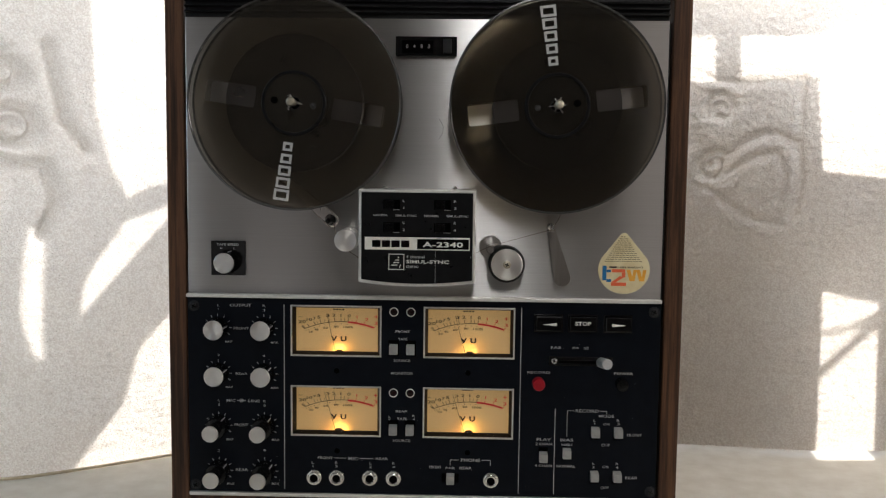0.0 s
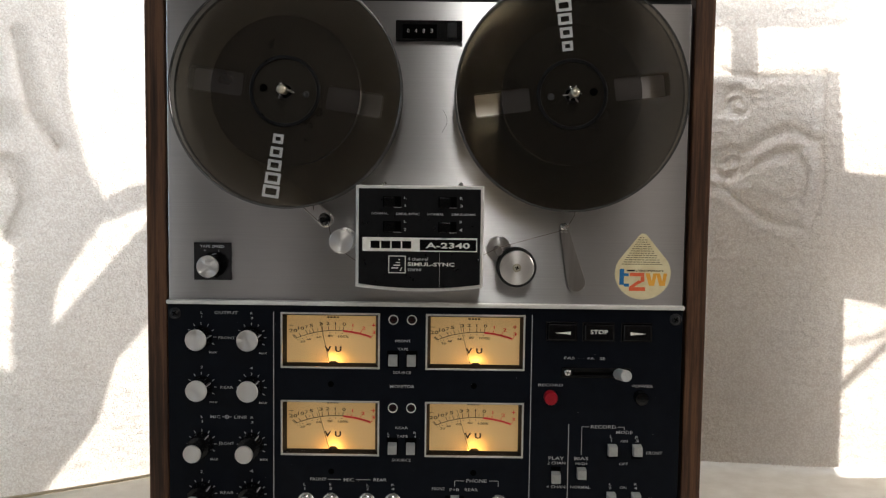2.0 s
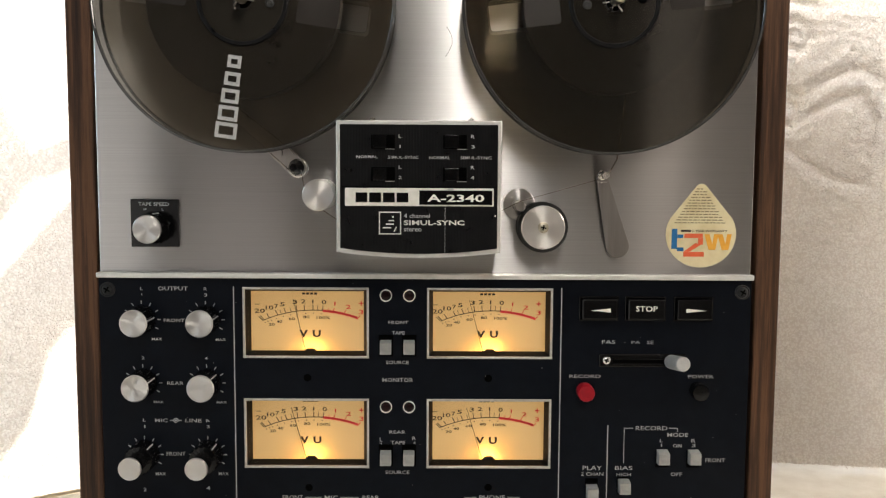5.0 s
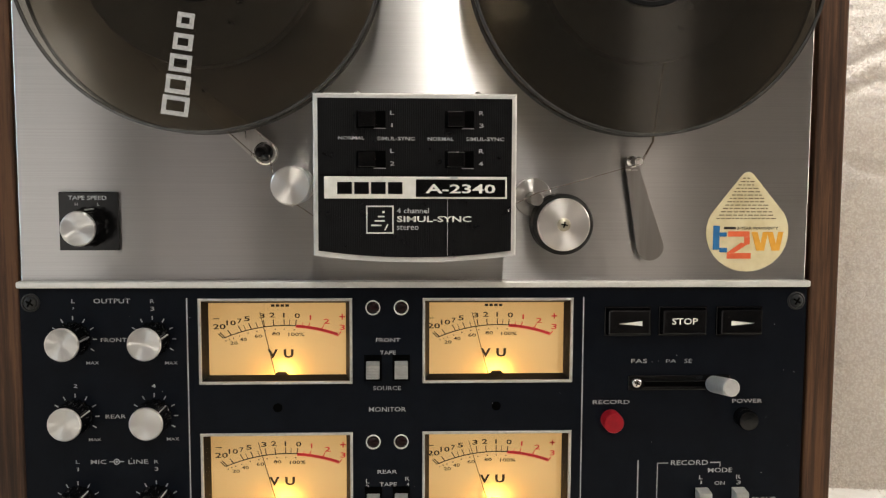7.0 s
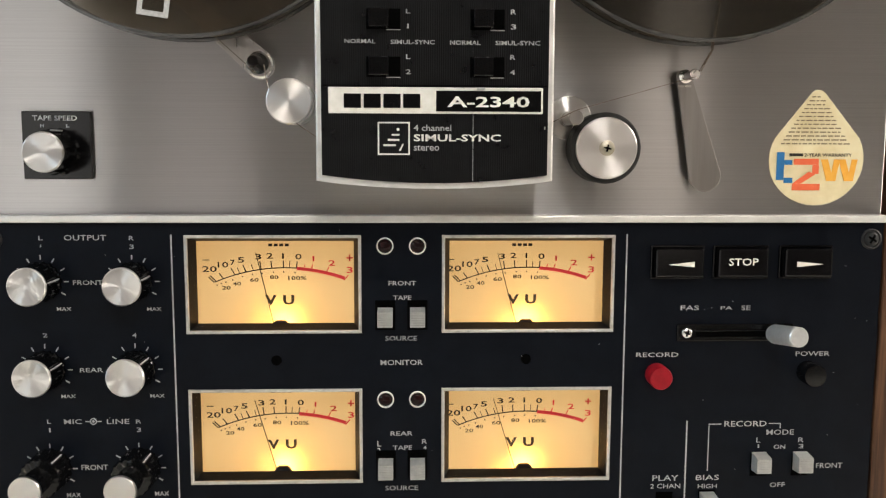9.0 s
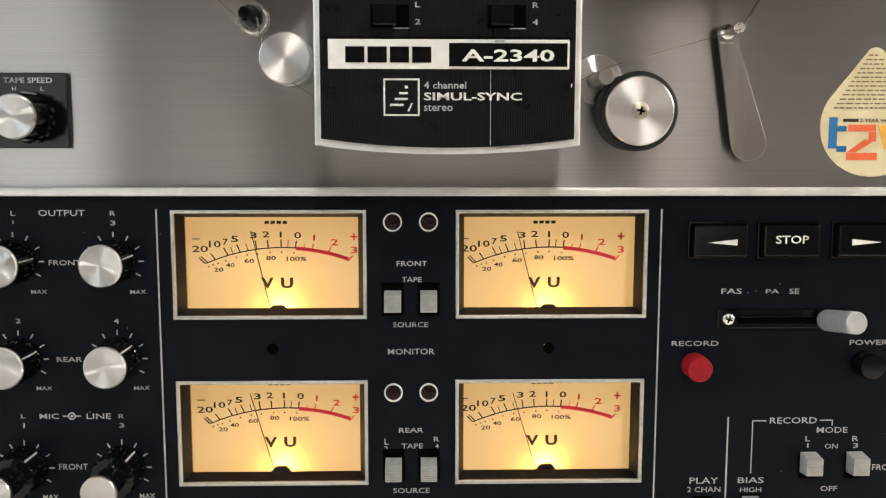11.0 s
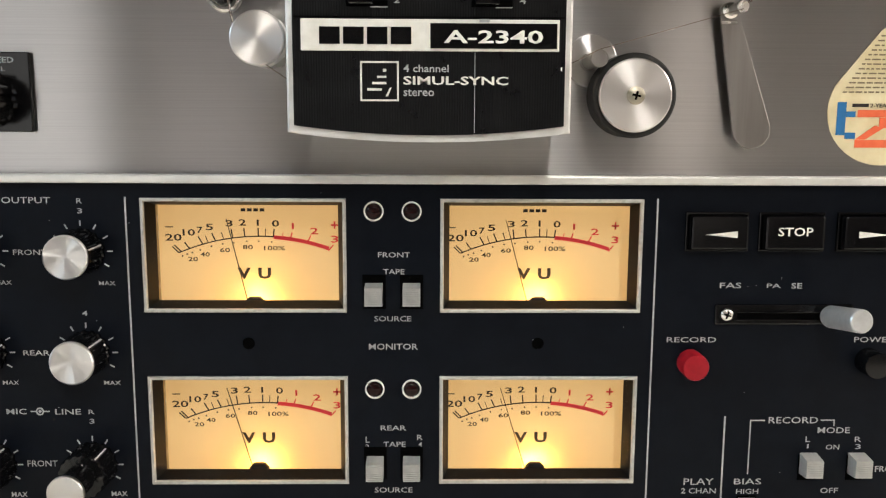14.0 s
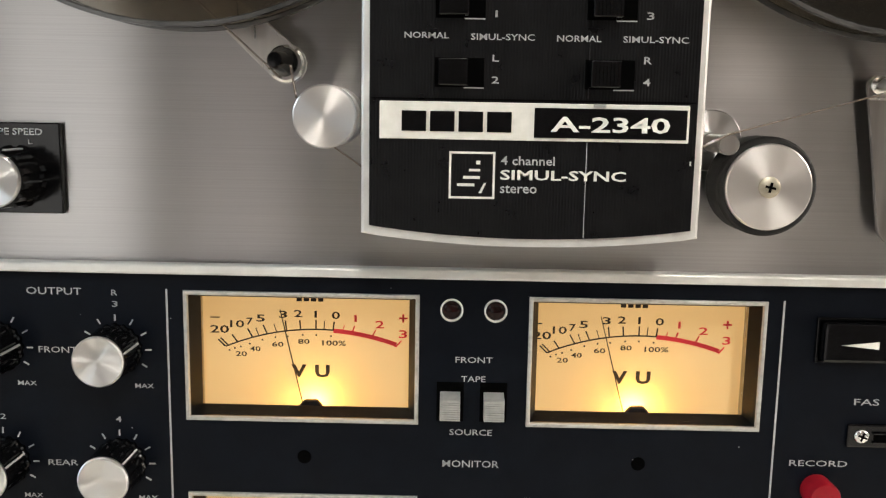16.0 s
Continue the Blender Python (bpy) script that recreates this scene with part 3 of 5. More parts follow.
for k in range(3):
    z = 0.4500 + k * 0.0048
    part("vent_slat", mesh_of(box(PX0, PX1, 0.0005, 0.0044, z, z + 0.0022, 0.0006), BLACK), vent)
teeth = bmesh.new()
n_teeth = 92
for k in range(n_teeth + 1):
    x = PX0 + (PX1 - PX0 - 0.0016) * k / n_teeth
    box(x, x + 0.0016, 0.005, 0.008, 0.4641, 0.4672, 0, teeth)
tagged(part("vent_grille", mesh_of(teeth, BLACK), vent), kind="stuff")
part("vent_slat", mesh_of(box(PX0, PX1, 0.0045, 0.014, 0.4673, DECK_TOP - 0.017, 0.0006), BLACK), vent)

METERS = [(-0.1195, 0.1547), (-0.0030, 0.1547), (-0.1195, 0.0832), (-0.0030, 0.0832)]
MW, MH = 0.0797, 0.0453
panel_holes = [(mx + 0.0012, mx + MW - 0.0012, mz + 0.0012, mz + MH - 0.0012) for mx, mz in METERS]
panel = part("control_panel", mesh_of(holed_plate(PX0, PX1, 0.0315, 0.2055, panel_holes, 0.0, 0.004), PANEL), deck, "black lacquered control panel")
part("trim_strip", mesh_of(box(PX0 - 0.0005, PX1 + 0.0005, -0.0035, 0.0026, 0.2058, 0.2092, 0.0008), SATIN), deck, "satin aluminium trim strip")
part("trim_strip", mesh_of(box(PX0, PX1, -0.0022, 0.003, 0.0278, 0.0312, 0.0006), SATIN), deck, "satin aluminium trim strip")


# ---- level meters ----
def arc_point(a, r, cx, cz):
    return cx + r * math.sin(a), cz + r * math.cos(a)


METER_DATA = {}


def funnel(rings):
    """Joins four-cornered rings one behind another."""
    bm = bmesh.new()
    loops = [[bm.verts.new(p) for p in ring] for ring in rings]
    for p, q in zip(loops, loops[1:]):
        for i in range(4):
            bm.faces.new((p[i], p[(i + 1) % 4], q[(i + 1) % 4], q[i]))
    return bm


def meter(x, z, needle_deg):
    """x, z: lower corner of the bezel. Bezel, dark well, lit dial with scale, needle and hub."""
    if not METER_DATA:
        w, h = MW, MH
        METER_DATA["bezel"] = mesh_of(frame_ring(0, w, 0, h, 0.0014, -0.0012, 0.002, 0.0004), BEZEL)
        # sloping dark surround, then the meter's own case walls behind it
        lips = []
        for x0, x1, z0, z1, y in ((0.0009, w - 0.0009, 0.0009, h - 0.0009, 0.0003), (0.0014, w - 0.0014, 0.0014, h - 0.0014, 0.0003),
                                  (0.0038, w - 0.0038, 0.0034, h - 0.0034, 0.0068), (0.0032, w - 0.0032, 0.0026, h - 0.0026, 0.0082)):
            lips.append([(x0, y, z0), (x1, y, z0), (x1, y, z1), (x0, y, z1)])
        METER_DATA["well"] = mesh_of(funnel(lips), WELL)
        METER_DATA["case"] = mesh_of(funnel([[(0.0032, 0.0083, 0.0026), (w - 0.0032, 0.0083, 0.0026), (w - 0.0032, 0.0083, h - 0.0026), (0.0032, 0.0083, h - 0.0026)],
                                             [(0.0006, 0.0200, -0.0044), (w - 0.0006, 0.0200, -0.0044), (w - 0.0006, 0.0200, h - 0.0012), (0.0006, 0.0200, h - 0.0012)]]), CASE)
        METER_DATA["dial"] = mesh_of(box(0.0004, w - 0.0004, 0.0200, 0.0212, -0.0050, h - 0.0010), DIAL)
        METER_DATA["glass"] = mesh_of(box(0.0015, w - 0.0015, 0.0004, 0.0010, 0.0015, h - 0.0015), GLASS)
        needle = prism([(-0.0002, 0), (0.0002, 0), (0.00014, 0.0390), (-0.00014, 0.0390)], -0.0002, 0.0002)
        METER_DATA["needle"] = mesh_of(needle, DIAL_INK)
        METER_DATA["hub"] = mesh_of(prism([(-0.0048, -0.002), (0.0048, -0.002), (0.0040, 0.0022), (0.0022, 0.0040), (-0.0022, 0.0040), (-0.0040, 0.0022)], -0.001, 0.0012, bevel=0.0005), MATT)
    at = (x, 0, z)
    bezel = part("vu_meter", METER_DATA["bezel"], deck, "lit amber level meter with a satin frame", at)
    part("surround", METER_DATA["well"], bezel, "dark sloping surround")
    part("meter_case", METER_DATA["case"], bezel)
    part("dial", METER_DATA["dial"], bezel, "cream dial lit amber from within")
    glass = part("glass", METER_DATA["glass"], bezel)
    glass.visible_shadow = False
    px, pz = 0.0376, -0.0050
    part("needle", METER_DATA["needle"], bezel, at=(px, 0.0185, pz + 0.002), turn=needle_deg)
    part("needle_hub", METER_DATA["hub"], bezel, at=(0.0408, 0.0126, -0.0005))
    return bezel


NEEDLES = (-13, -15, -16, -17)
METER_OBS = [meter(x, z, n) for (x, z), n in zip(METERS, NEEDLES)]


def meter_lamp(x, z):
    data = bpy.data.lights.new("meter_bulb", "POINT")
    data.energy, data.color, data.shadow_soft_size = 0.0078, (1.0, 0.52, 0.12), 0.0012
    ob = new("meter_bulb", data)
    ob.location = (x + 0.0408, 0.0154, z + 0.0002)


for mx, mz in METERS:
    meter_lamp(mx, mz)


# ---- knobs ----
def knob_meshes():
    body = lathe([(0.0092, 0.0), (0.0092, -0.0015), (0.0087, -0.0022), (0.0087, -0.0135), (0.0084, -0.0145), (0, -0.0145)], 72, wave=0.0005, teeth=36)
    cap = lathe([(0.0082, -0.0145), (0.0085, -0.0150), (0.0085, -0.0158), (0.0080, -0.0163), (0, -0.0156)], 48)
    line = box(-0.0003, 0.0003, -0.0146, -0.0022, 0.0084, 0.0090)
    return mesh_of(body, BLACK), mesh_of(cap, SPUN, True, 0.5), mesh_of(line, INK)


KNOB = knob_meshes()


def knob(x, z, turn, parent=None):
    body = part("knob", KNOB[0], parent or deck, "black fluted knob with a turned aluminium cap", (x, -0.0002, z), turn)
    part("cap", KNOB[1], body, "turned aluminium cap")
    part("pointer_line", KNOB[2], body)
    return body


def double_knob_meshes():
    ring = lathe([(0.0098, 0.0), (0.0098, -0.0015), (0.0095, -0.0022), (0.0095, -0.0125), (0.0090, -0.0135), (0.0058, -0.0137), (0.0055, -0.0140), (0, -0.0140)], 72, wave=0.0005, teeth=36)
    stem = lathe([(0.0056, -0.0140), (0.0056, -0.0262), (0.0060, -0.0268), (0, -0.0268)], 60, wave=0.0004, teeth=30)
    cap = lathe([(0.0067, -0.0268), (0.0070, -0.0272), (0.0070, -0.0284), (0.0067, -0.0289), (0, -0.0284)], 48)
    line = box(-0.0003, 0.0003, -0.0130, -0.0022, 0.0092, 0.0098)
    return mesh_of(ring, BLACK), mesh_of(stem, BLACK), mesh_of(cap, SPUN, True, 0.5), mesh_of(line, INK)


DKNOB = double_knob_meshes()


def double_knob(x, z, turn):
    ring = part("double_knob", DKNOB[0], deck, "stacked black knob with a small turned aluminium cap", (x, -0.0002, z), turn)
    part("inner_knob", DKNOB[1], ring)
    part("cap", DKNOB[2], ring, "turned aluminium cap")
    part("pointer_line", DKNOB[3], ring)
    return ring


KX, KZ = (-0.1835, -0.1430), (0.1790, 0.1383, 0.0915, 0.0505)
for x, z, a in ((KX[0], KZ[0], 80), (KX[1], KZ[0], 72), (KX[0], KZ[1], 66), (KX[1], KZ[1], 48)):
    knob(x, z, a)
for x, z, a in ((KX[0], KZ[2], 38), (KX[1], KZ[2], 38), (KX[0], KZ[3], 48), (KX[1], KZ[3], 48)):
    double_knob(x, z, a)

# ---- head cover ----
CX0, CX1, CZ0, CZ1, CY = -0.0555, 0.0405, 0.2262, 0.3025, -0.041


def cover_outline(inset):
    bottom = []
    for i in range(25):
        u = i / 24
        bottom.append((CX0 + inset + (CX1 - CX0 - 2 * inset) * u, CZ0 + inset - 0.0032 * (1 - (2 * u - 1) ** 2)))
    return bottom + [(CX1 - inset, CZ1 - inset), (CX0 + inset, CZ1 - inset)]


cover = part("head_cover", mesh_of(prism(cover_outline(0), CY + 0.0005, METAL_Y - 0.0002, bevel=0.0008), SATIN), deck, "black head cover with a satin metal rim")
part("cover_face", mesh_of(prism(cover_outline(0.0024), CY - 0.0005, CY + 0.003, bevel=0.0002), GROOVED), cover, "glossy black front face, scratched down the middle")


# ---- reels ----
def flange(y, thick):
    """A clear disc with a rolled rim and two parallel-sided windows cut right through it."""
    r_out, n = 0.0885, 144
    outer = [(r_out * math.cos(math.tau * i / n), r_out * math.sin(math.tau * i / n)) for i in range(n)]
    hole = [(0.0060 * math.cos(-math.tau * i / 24), 0.0060 * math.sin(-math.tau * i / 24)) for i in range(24)]
    loops = [outer, hole]
    s0, s1, hw = 0.0320, 0.0735, 0.0088
    for sign in (1, -1):
        slot = []
        for cx, cz, a0 in ((s1 - 0.002, hw - 0.002, 0), (s0 + 0.002, hw - 0.002, 90), (s0 + 0.002, -hw + 0.002, 180), (s1 - 0.002, -hw + 0.002, 270)):
            slot += [(sign * (cx + 0.002 * math.cos(radians(a0 + d))), sign * (cz + 0.002 * math.sin(radians(a0 + d)))) for d in (0, 30, 60, 90)]
        loops.append(slot[::-1])
    return sheet_with_holes(loops, y, y + thick)


def rim(y, thick):
    r = 0.0886
    return lathe([(r - 0.0016, y), (r - 0.0012, y - 0.0005), (r - 0.0002, y - 0.0004), (r, y + 0.0002), (r, y + thick - 0.0002), (r - 0.0004, y + thick + 0.0002), (r - 0.0016, y + thick)], 144)


FRONT_Y, BACK_Y = -0.0300, -0.0150


def reel(x, z, pack_r, label_deg, tint, text):
    ob = thing("tape_reel", (x, METAL_Y, z), text, "tape reel", "pair of tape reels")
    turn = 90 - label_deg
    front = part("front_flange", mesh_of(flange(FRONT_Y, 0.0013), tint), ob, "smoked clear flange with two windows", (x, 0, z), turn)
    back = part("back_flange", mesh_of(flange(BACK_Y, 0.0013), tint), ob, "smoked clear flange", (x, 0, z), turn)
    part("rim", mesh_of(rim(FRONT_Y, 0.0013), RIM, True, 0.9), front)
    part("rim", mesh_of(rim(BACK_Y, 0.0013), RIM, True, 0.9), back)
    wound = [(0.027, FRONT_Y + 0.0018), (pack_r * 0.72, FRONT_Y + 0.0019), (pack_r * 0.86, FRONT_Y + 0.0024), (pack_r, FRONT_Y + 0.0021), (pack_r, BACK_Y - 0.0004), (0.027, BACK_Y - 0.0004)]
    part("tape_pack", mesh_of(lathe(wound, 96), TAPE, True, 0.4), ob, "dark brown wound tape", (x, 0, z))
    hub_profile = [(0.0050, FRONT_Y + 0.0015), (0.0268, FRONT_Y + 0.0015), (0.0269, BACK_Y - 0.0004), (0.0050, BACK_Y - 0.0004)]
    part("hub_ring", mesh_of(lathe([(0.0240, FRONT_Y - 0.0001), (0.0243, FRONT_Y - 0.0010), (0.0262, FRONT_Y - 0.0010), (0.0268, FRONT_Y - 0.0001)], 72), GROOVED, True, 0.9), front)
    hub = part("hub", mesh_of(lathe(hub_profile, 72), HUB, True, 0.4), ob, "black moulded hub with one round hole", (x, 0, z), turn)
    hole = mesh_of(lathe([(0.0024, -0.0004), (0.0030, -0.0003), (0.0030, 0.0), (0, 0.0)], 20), HOLE)
    part("hub_hole", hole, hub, at=(0.0162, FRONT_Y - 0.0001, 0))
    boss = mesh_of(lathe([(0.0026, 0.0), (0.0024, -0.0005), (0.0014, -0.0006), (0.0010, -0.0002), (0, -0.0002)], 24), HUB, True, 0.5)
    part("hub_boss", boss, hub, at=(-0.0162, FRONT_Y - 0.0001, 0))
    for k in range(3):
        a = k * 120 + 60
        part("spindle_slot", mesh_of(box(0.0030, 0.0072, FRONT_Y - 0.0012, FRONT_Y - 0.0007, -0.0004, 0.0004), STEEL), hub, turn=a)
    # the printed name, as plain white blocks along a radius
    for k in range(5):
        r0 = 0.0325 + k * 0.0098
        half = 0.0040 + 0.0006 * k
        wide = 0.0072 + 0.0005 * k
        blk = frame_ring(-half, half, r0, r0 + wide, 0.0021, FRONT_Y - 0.0003, FRONT_Y - 0.0001)
        part("printed_block", mesh_of(blk, INK), front)
    return ob


REELS = [(-0.1105, 0.3722, 0.0566, 262, SMOKE, "smoked clear reel part-full of brown tape on the supply spindle"),
         (0.1060, 0.3722, 0.0530, 97, SMOKE_DARK, "dark smoked reel wound with brown tape on the take-up spindle")]
for x, z, pr, la, tint, text in REELS:
    reel(x, z, pr, la, tint, text)
    table = lathe([(0, BACK_Y + 0.0014), (0.030, BACK_Y + 0.0014), (0.032, BACK_Y + 0.003), (0.032, 0.0028), (0, 0.0028)], 64)
    part("reel_table", mesh_of(table, BLACK, True, 0.4), deck, at=(x, 0, z))
    spin = part("spindle", mesh_of(lathe([(0.0028, FRONT_Y), (0.0028, -0.040), (0.0035, -0.0405), (0.0037, -0.0440), (0.0031, -0.0460), (0.0015, -0.0470), (0, -0.0471)], 28), OLD_NICKEL, True, 0.8), deck, "polished metal spindle", (x, 0, z))
    for k in range(3):
        part("spline", mesh_of(box(0.0030, 0.0062, -0.0380, FRONT_Y, -0.0005, 0.0005, 0.0002), CHROME), spin, turn=k * 120)

# ---- printed words, lines and ticks ----
def on_panel(text, x, z, w, h):
    lettering(text, x, z, w, 0.85 * h, 0.0, panel, INK, bold=0.0 if text == "1" else 0.002)


def on_cover(text, x, z, w, h):
    lettering(text, x, z, w, 0.86 * h, CY - (0.0019 if h > 0.0042 else 0.0007), cover, CREAM if h > 0.0032 else INK, bold=0.02 if h > 0.003 else 0.0 if text == "1" else 0.008)


# control panel rules
for x, z0, z1 in ((-0.1252, 0.0345, 0.2003), (0.0822, 0.0345, 0.2003), (0.1133, 0.0345, 0.1115)):
    printed_bar(x - 0.0003, x + 0.0003, z0, z1, 0.0, panel)
for x0, x1, z0, z1 in ((0.0217, 0.0293, 0.0635, 0.0639), (0.0216, 0.0220, 0.0588, 0.0635), (0.0494, 0.0572, 0.0637, 0.0641), (0.0570, 0.0574, 0.0590, 0.0637),
                       (0.1237, 0.1297, 0.1096, 0.1100), (0.1237, 0.1241, 0.0868, 0.1096), (0.1527, 0.1583, 0.1097, 0.1101), (0.1580, 0.1584, 0.1075, 0.1097),
                       (-0.0810, -0.0706, 0.0633, 0.0637), (-0.0583, -0.0465, 0.0633, 0.0637), (-0.1669, -0.1648, 0.1137, 0.1141), (-0.1616, -0.1594, 0.1137, 0.1141)):
    printed_bar(x0, x1, z0, z1, 0.0, panel)
part("printed_ring", mesh_of(lathe([(0.0016, -0.0003), (0.0011, -0.0003), (0.0011, -0.0001), (0.0016, -0.0001), (0.0016, -0.0003)], 28), INK), panel, at=(-0.1632, 0, 0.1139))
part("printed_dot", mesh_of(lathe([(0, -0.0003), (0.0006, -0.0003), (0.0006, -0.0001)], 16), INK), panel, at=(-0.1632, 0, 0.1139))
TICK = mesh_of(box(-0.00024, 0.00024, -0.0003, -0.0001, 0.0100, 0.0121), INK)
for x in KX:
    for z in KZ:
        for a in range(-120, 121, 30):
            part("tick", TICK, panel, at=(x, 0, z), turn=a)
on_panel("L", -0.1829, 0.1988, 0.0018, 0.0023)
on_panel("1", -0.1830, 0.1952, 0.0007, 0.0014)
on_panel("OUTPUT", -0.1633, 0.1989, 0.0187, 0.0029)
on_panel("R", -0.1428, 0.1987, 0.0021, 0.0023)
on_panel("3", -0.1428, 0.1948, 0.0020, 0.0023)
on_panel("FRONT", -0.1629, 0.1785, 0.0132, 0.0025)
on_panel("MAX", -0.1740, 0.1665, 0.0064, 0.0019)
on_panel("MAX", -0.1337, 0.1663, 0.0064, 0.0019)
on_panel("2", -0.1831, 0.1544, 0.0020, 0.0022)
on_panel("4", -0.1431, 0.1542, 0.0021, 0.0024)
on_panel("REAR", -0.1630, 0.1381, 0.0104, 0.0024)
on_panel("MAX", -0.1739, 0.1259, 0.0064, 0.0019)
on_panel("MAX", -0.1337, 0.1258, 0.0065, 0.0019)
on_panel("L", -0.1832, 0.1140, 0.0019, 0.0021)
on_panel("1", -0.1831, 0.1100, 0.0011, 0.0024)
on_panel("MIC", -0.1725, 0.1139, 0.0080, 0.0027)
on_panel("LINE", -0.1520, 0.1138, 0.0102, 0.0027)
on_panel("R", -0.1427, 0.1137, 0.0023, 0.0021)
on_panel("3", -0.1427, 0.1098, 0.0020, 0.0024)
on_panel("FRONT", -0.1635, 0.0920, 0.0121, 0.0030)
on_panel("MAX", -0.1736, 0.0788, 0.0064, 0.0025)
on_panel("MAX", -0.1332, 0.0790, 0.0064, 0.0025)
on_panel("2", -0.1839, 0.0684, 0.0020, 0.0028)
on_panel("4", -0.1433, 0.0695, 0.0025, 0.0030)
on_panel("REAR", -0.1633, 0.0512, 0.0109, 0.0030)
on_panel("MAX", -0.1735, 0.0383, 0.0065, 0.0025)
on_panel("MAX", -0.1334, 0.0391, 0.0064, 0.0025)
on_panel("FRONT", -0.0890, 0.0636, 0.0131, 0.0028)
on_panel("MIC", -0.0642, 0.0633, 0.0084, 0.0033)
on_panel("REAR", -0.0388, 0.0636, 0.0106, 0.0028)
on_panel("L", -0.1000, 0.0590, 0.0020, 0.0025)
on_panel("1", -0.1000, 0.0556, 0.0010, 0.0023)
on_panel("R", -0.0791, 0.0594, 0.0022, 0.0025)
on_panel("3", -0.0791, 0.0559, 0.0022, 0.0025)
on_panel("L", -0.0488, 0.0592, 0.0017, 0.0025)
on_panel("2", -0.0488, 0.0560, 0.0022, 0.0025)
on_panel("R", -0.0284, 0.0595, 0.0022, 0.0023)
on_panel("4", -0.0283, 0.0562, 0.0025, 0.0023)
on_panel("FRONT", 0.0087, 0.0569, 0.0105, 0.0028)
on_panel("F+R", 0.0219, 0.0562, 0.0081, 0.0028)
on_panel("REAR", 0.0354, 0.0565, 0.0105, 0.0028)
on_panel("PHONE", 0.0396, 0.0638, 0.0166, 0.0033)
on_panel("PLAY", 0.1038, 0.0836, 0.0124, 0.0032)
on_panel("2 CHAN", 0.1039, 0.0796, 0.0144, 0.0027)
on_panel("4 CHAN", 0.1039, 0.0600, 0.0151, 0.0028)
on_panel("BIAS", 0.1241, 0.0836, 0.0112, 0.0030)
on_panel("HIGH", 0.1242, 0.0793, 0.0092, 0.0025)
on_panel("NORMAL", 0.1238, 0.0599, 0.0163, 0.0028)
on_panel("RECORD", 0.1414, 0.1099, 0.0203, 0.0032)
on_panel("MODE", 0.1583, 0.1056, 0.0133, 0.0030)
on_panel("L", 0.1479, 0.1018, 0.0019, 0.0027)
on_panel("1", 0.1481, 0.0988, 0.0012, 0.0022)
on_panel("ON", 0.1583, 0.0984, 0.0056, 0.0025)
on_panel("R", 0.1686, 0.1017, 0.0027, 0.0027)
on_panel("3", 0.1688, 0.0986, 0.0024, 0.0025)
on_panel("FRONT", 0.1830, 0.0889, 0.0128, 0.0030)
on_panel("OFF", 0.1582, 0.0796, 0.0073, 0.0027)
on_panel("L", 0.1480, 0.0628, 0.0019, 0.0025)
on_panel("2", 0.1480, 0.0596, 0.0024, 0.0023)
on_panel("ON", 0.1585, 0.0600, 0.0053, 0.0025)
on_panel("R", 0.1686, 0.0629, 0.0024, 0.0025)
on_panel("4", 0.1687, 0.0597, 0.0024, 0.0025)
on_panel("REAR", 0.1815, 0.0504, 0.0105, 0.0030)
on_panel("OFF", 0.1583, 0.0410, 0.0073, 0.0028)
on_panel("FRONT", -0.0211, 0.1778, 0.0126, 0.0024)
on_panel("TAPE", -0.0212, 0.1711, 0.0083, 0.0024)
on_panel("SOURCE", -0.0217, 0.1521, 0.0146, 0.0025)
on_panel("REAR", -0.0216, 0.1068, 0.0103, 0.0024)
on_panel("TAPE", -0.0212, 0.0999, 0.0091, 0.0025)
on_panel("R", -0.0109, 0.1028, 0.0023, 0.0025)
on_panel("4", -0.0107, 0.0998, 0.0014, 0.0022)
on_panel("SOURCE", -0.0216, 0.0803, 0.0155, 0.0026)
on_panel("MONITOR", -0.0215, 0.1407, 0.0195, 0.0029)
on_panel("L", -0.0321, 0.1019, 0.0016, 0.0030)
on_panel("2", -0.0322, 0.0987, 0.0016, 0.0027)
on_panel("FAS", 0.1126, 0.1658, 0.0086, 0.0026)
on_panel("PA", 0.1299, 0.1657, 0.0055, 0.0020)
on_panel("SE", 0.1391, 0.1657, 0.0043, 0.0026)
on_panel("RECORD", 0.0980, 0.1436, 0.0199, 0.0025)
on_panel("POWER", 0.1720, 0.1437, 0.0163, 0.0026)
on_cover("L", -0.0183, 0.2933, 0.0019, 0.0021)
on_cover("1", -0.0184, 0.2875, 0.0011, 0.0021)
on_cover("R", 0.0235, 0.2933, 0.0021, 0.0022)
on_cover("3", 0.0236, 0.2875, 0.0020, 0.0023)
on_cover("NORMAL", -0.0374, 0.2815, 0.0122, 0.0019)
on_cover("SIMUL-SYNC", -0.0165, 0.2813, 0.0175, 0.0020)
on_cover("NORMAL", 0.0044, 0.2812, 0.0121, 0.0020)
on_cover("SIMUL-SYNC", 0.0254, 0.2812, 0.0179, 0.0020)
on_cover("L", -0.0183, 0.2756, 0.0018, 0.0021)
on_cover("2", -0.0183, 0.2697, 0.0020, 0.0022)
on_cover("R", 0.0235, 0.2756, 0.0021, 0.0022)
on_cover("4", 0.0234, 0.2697, 0.0021, 0.0023)
on_cover("A-2340", 0.0138, 0.2579, 0.0330, 0.0050)
on_cover("4 channel", -0.0086, 0.2476, 0.0151, 0.0029)
on_cover("SIMUL-SYNC", 0.0014, 0.2436, 0.0352, 0.0033)
on_cover("stereo", -0.0110, 0.2396, 0.0103, 0.0027)

# ---- meter scales ----
DIAL_Y = 0.0200


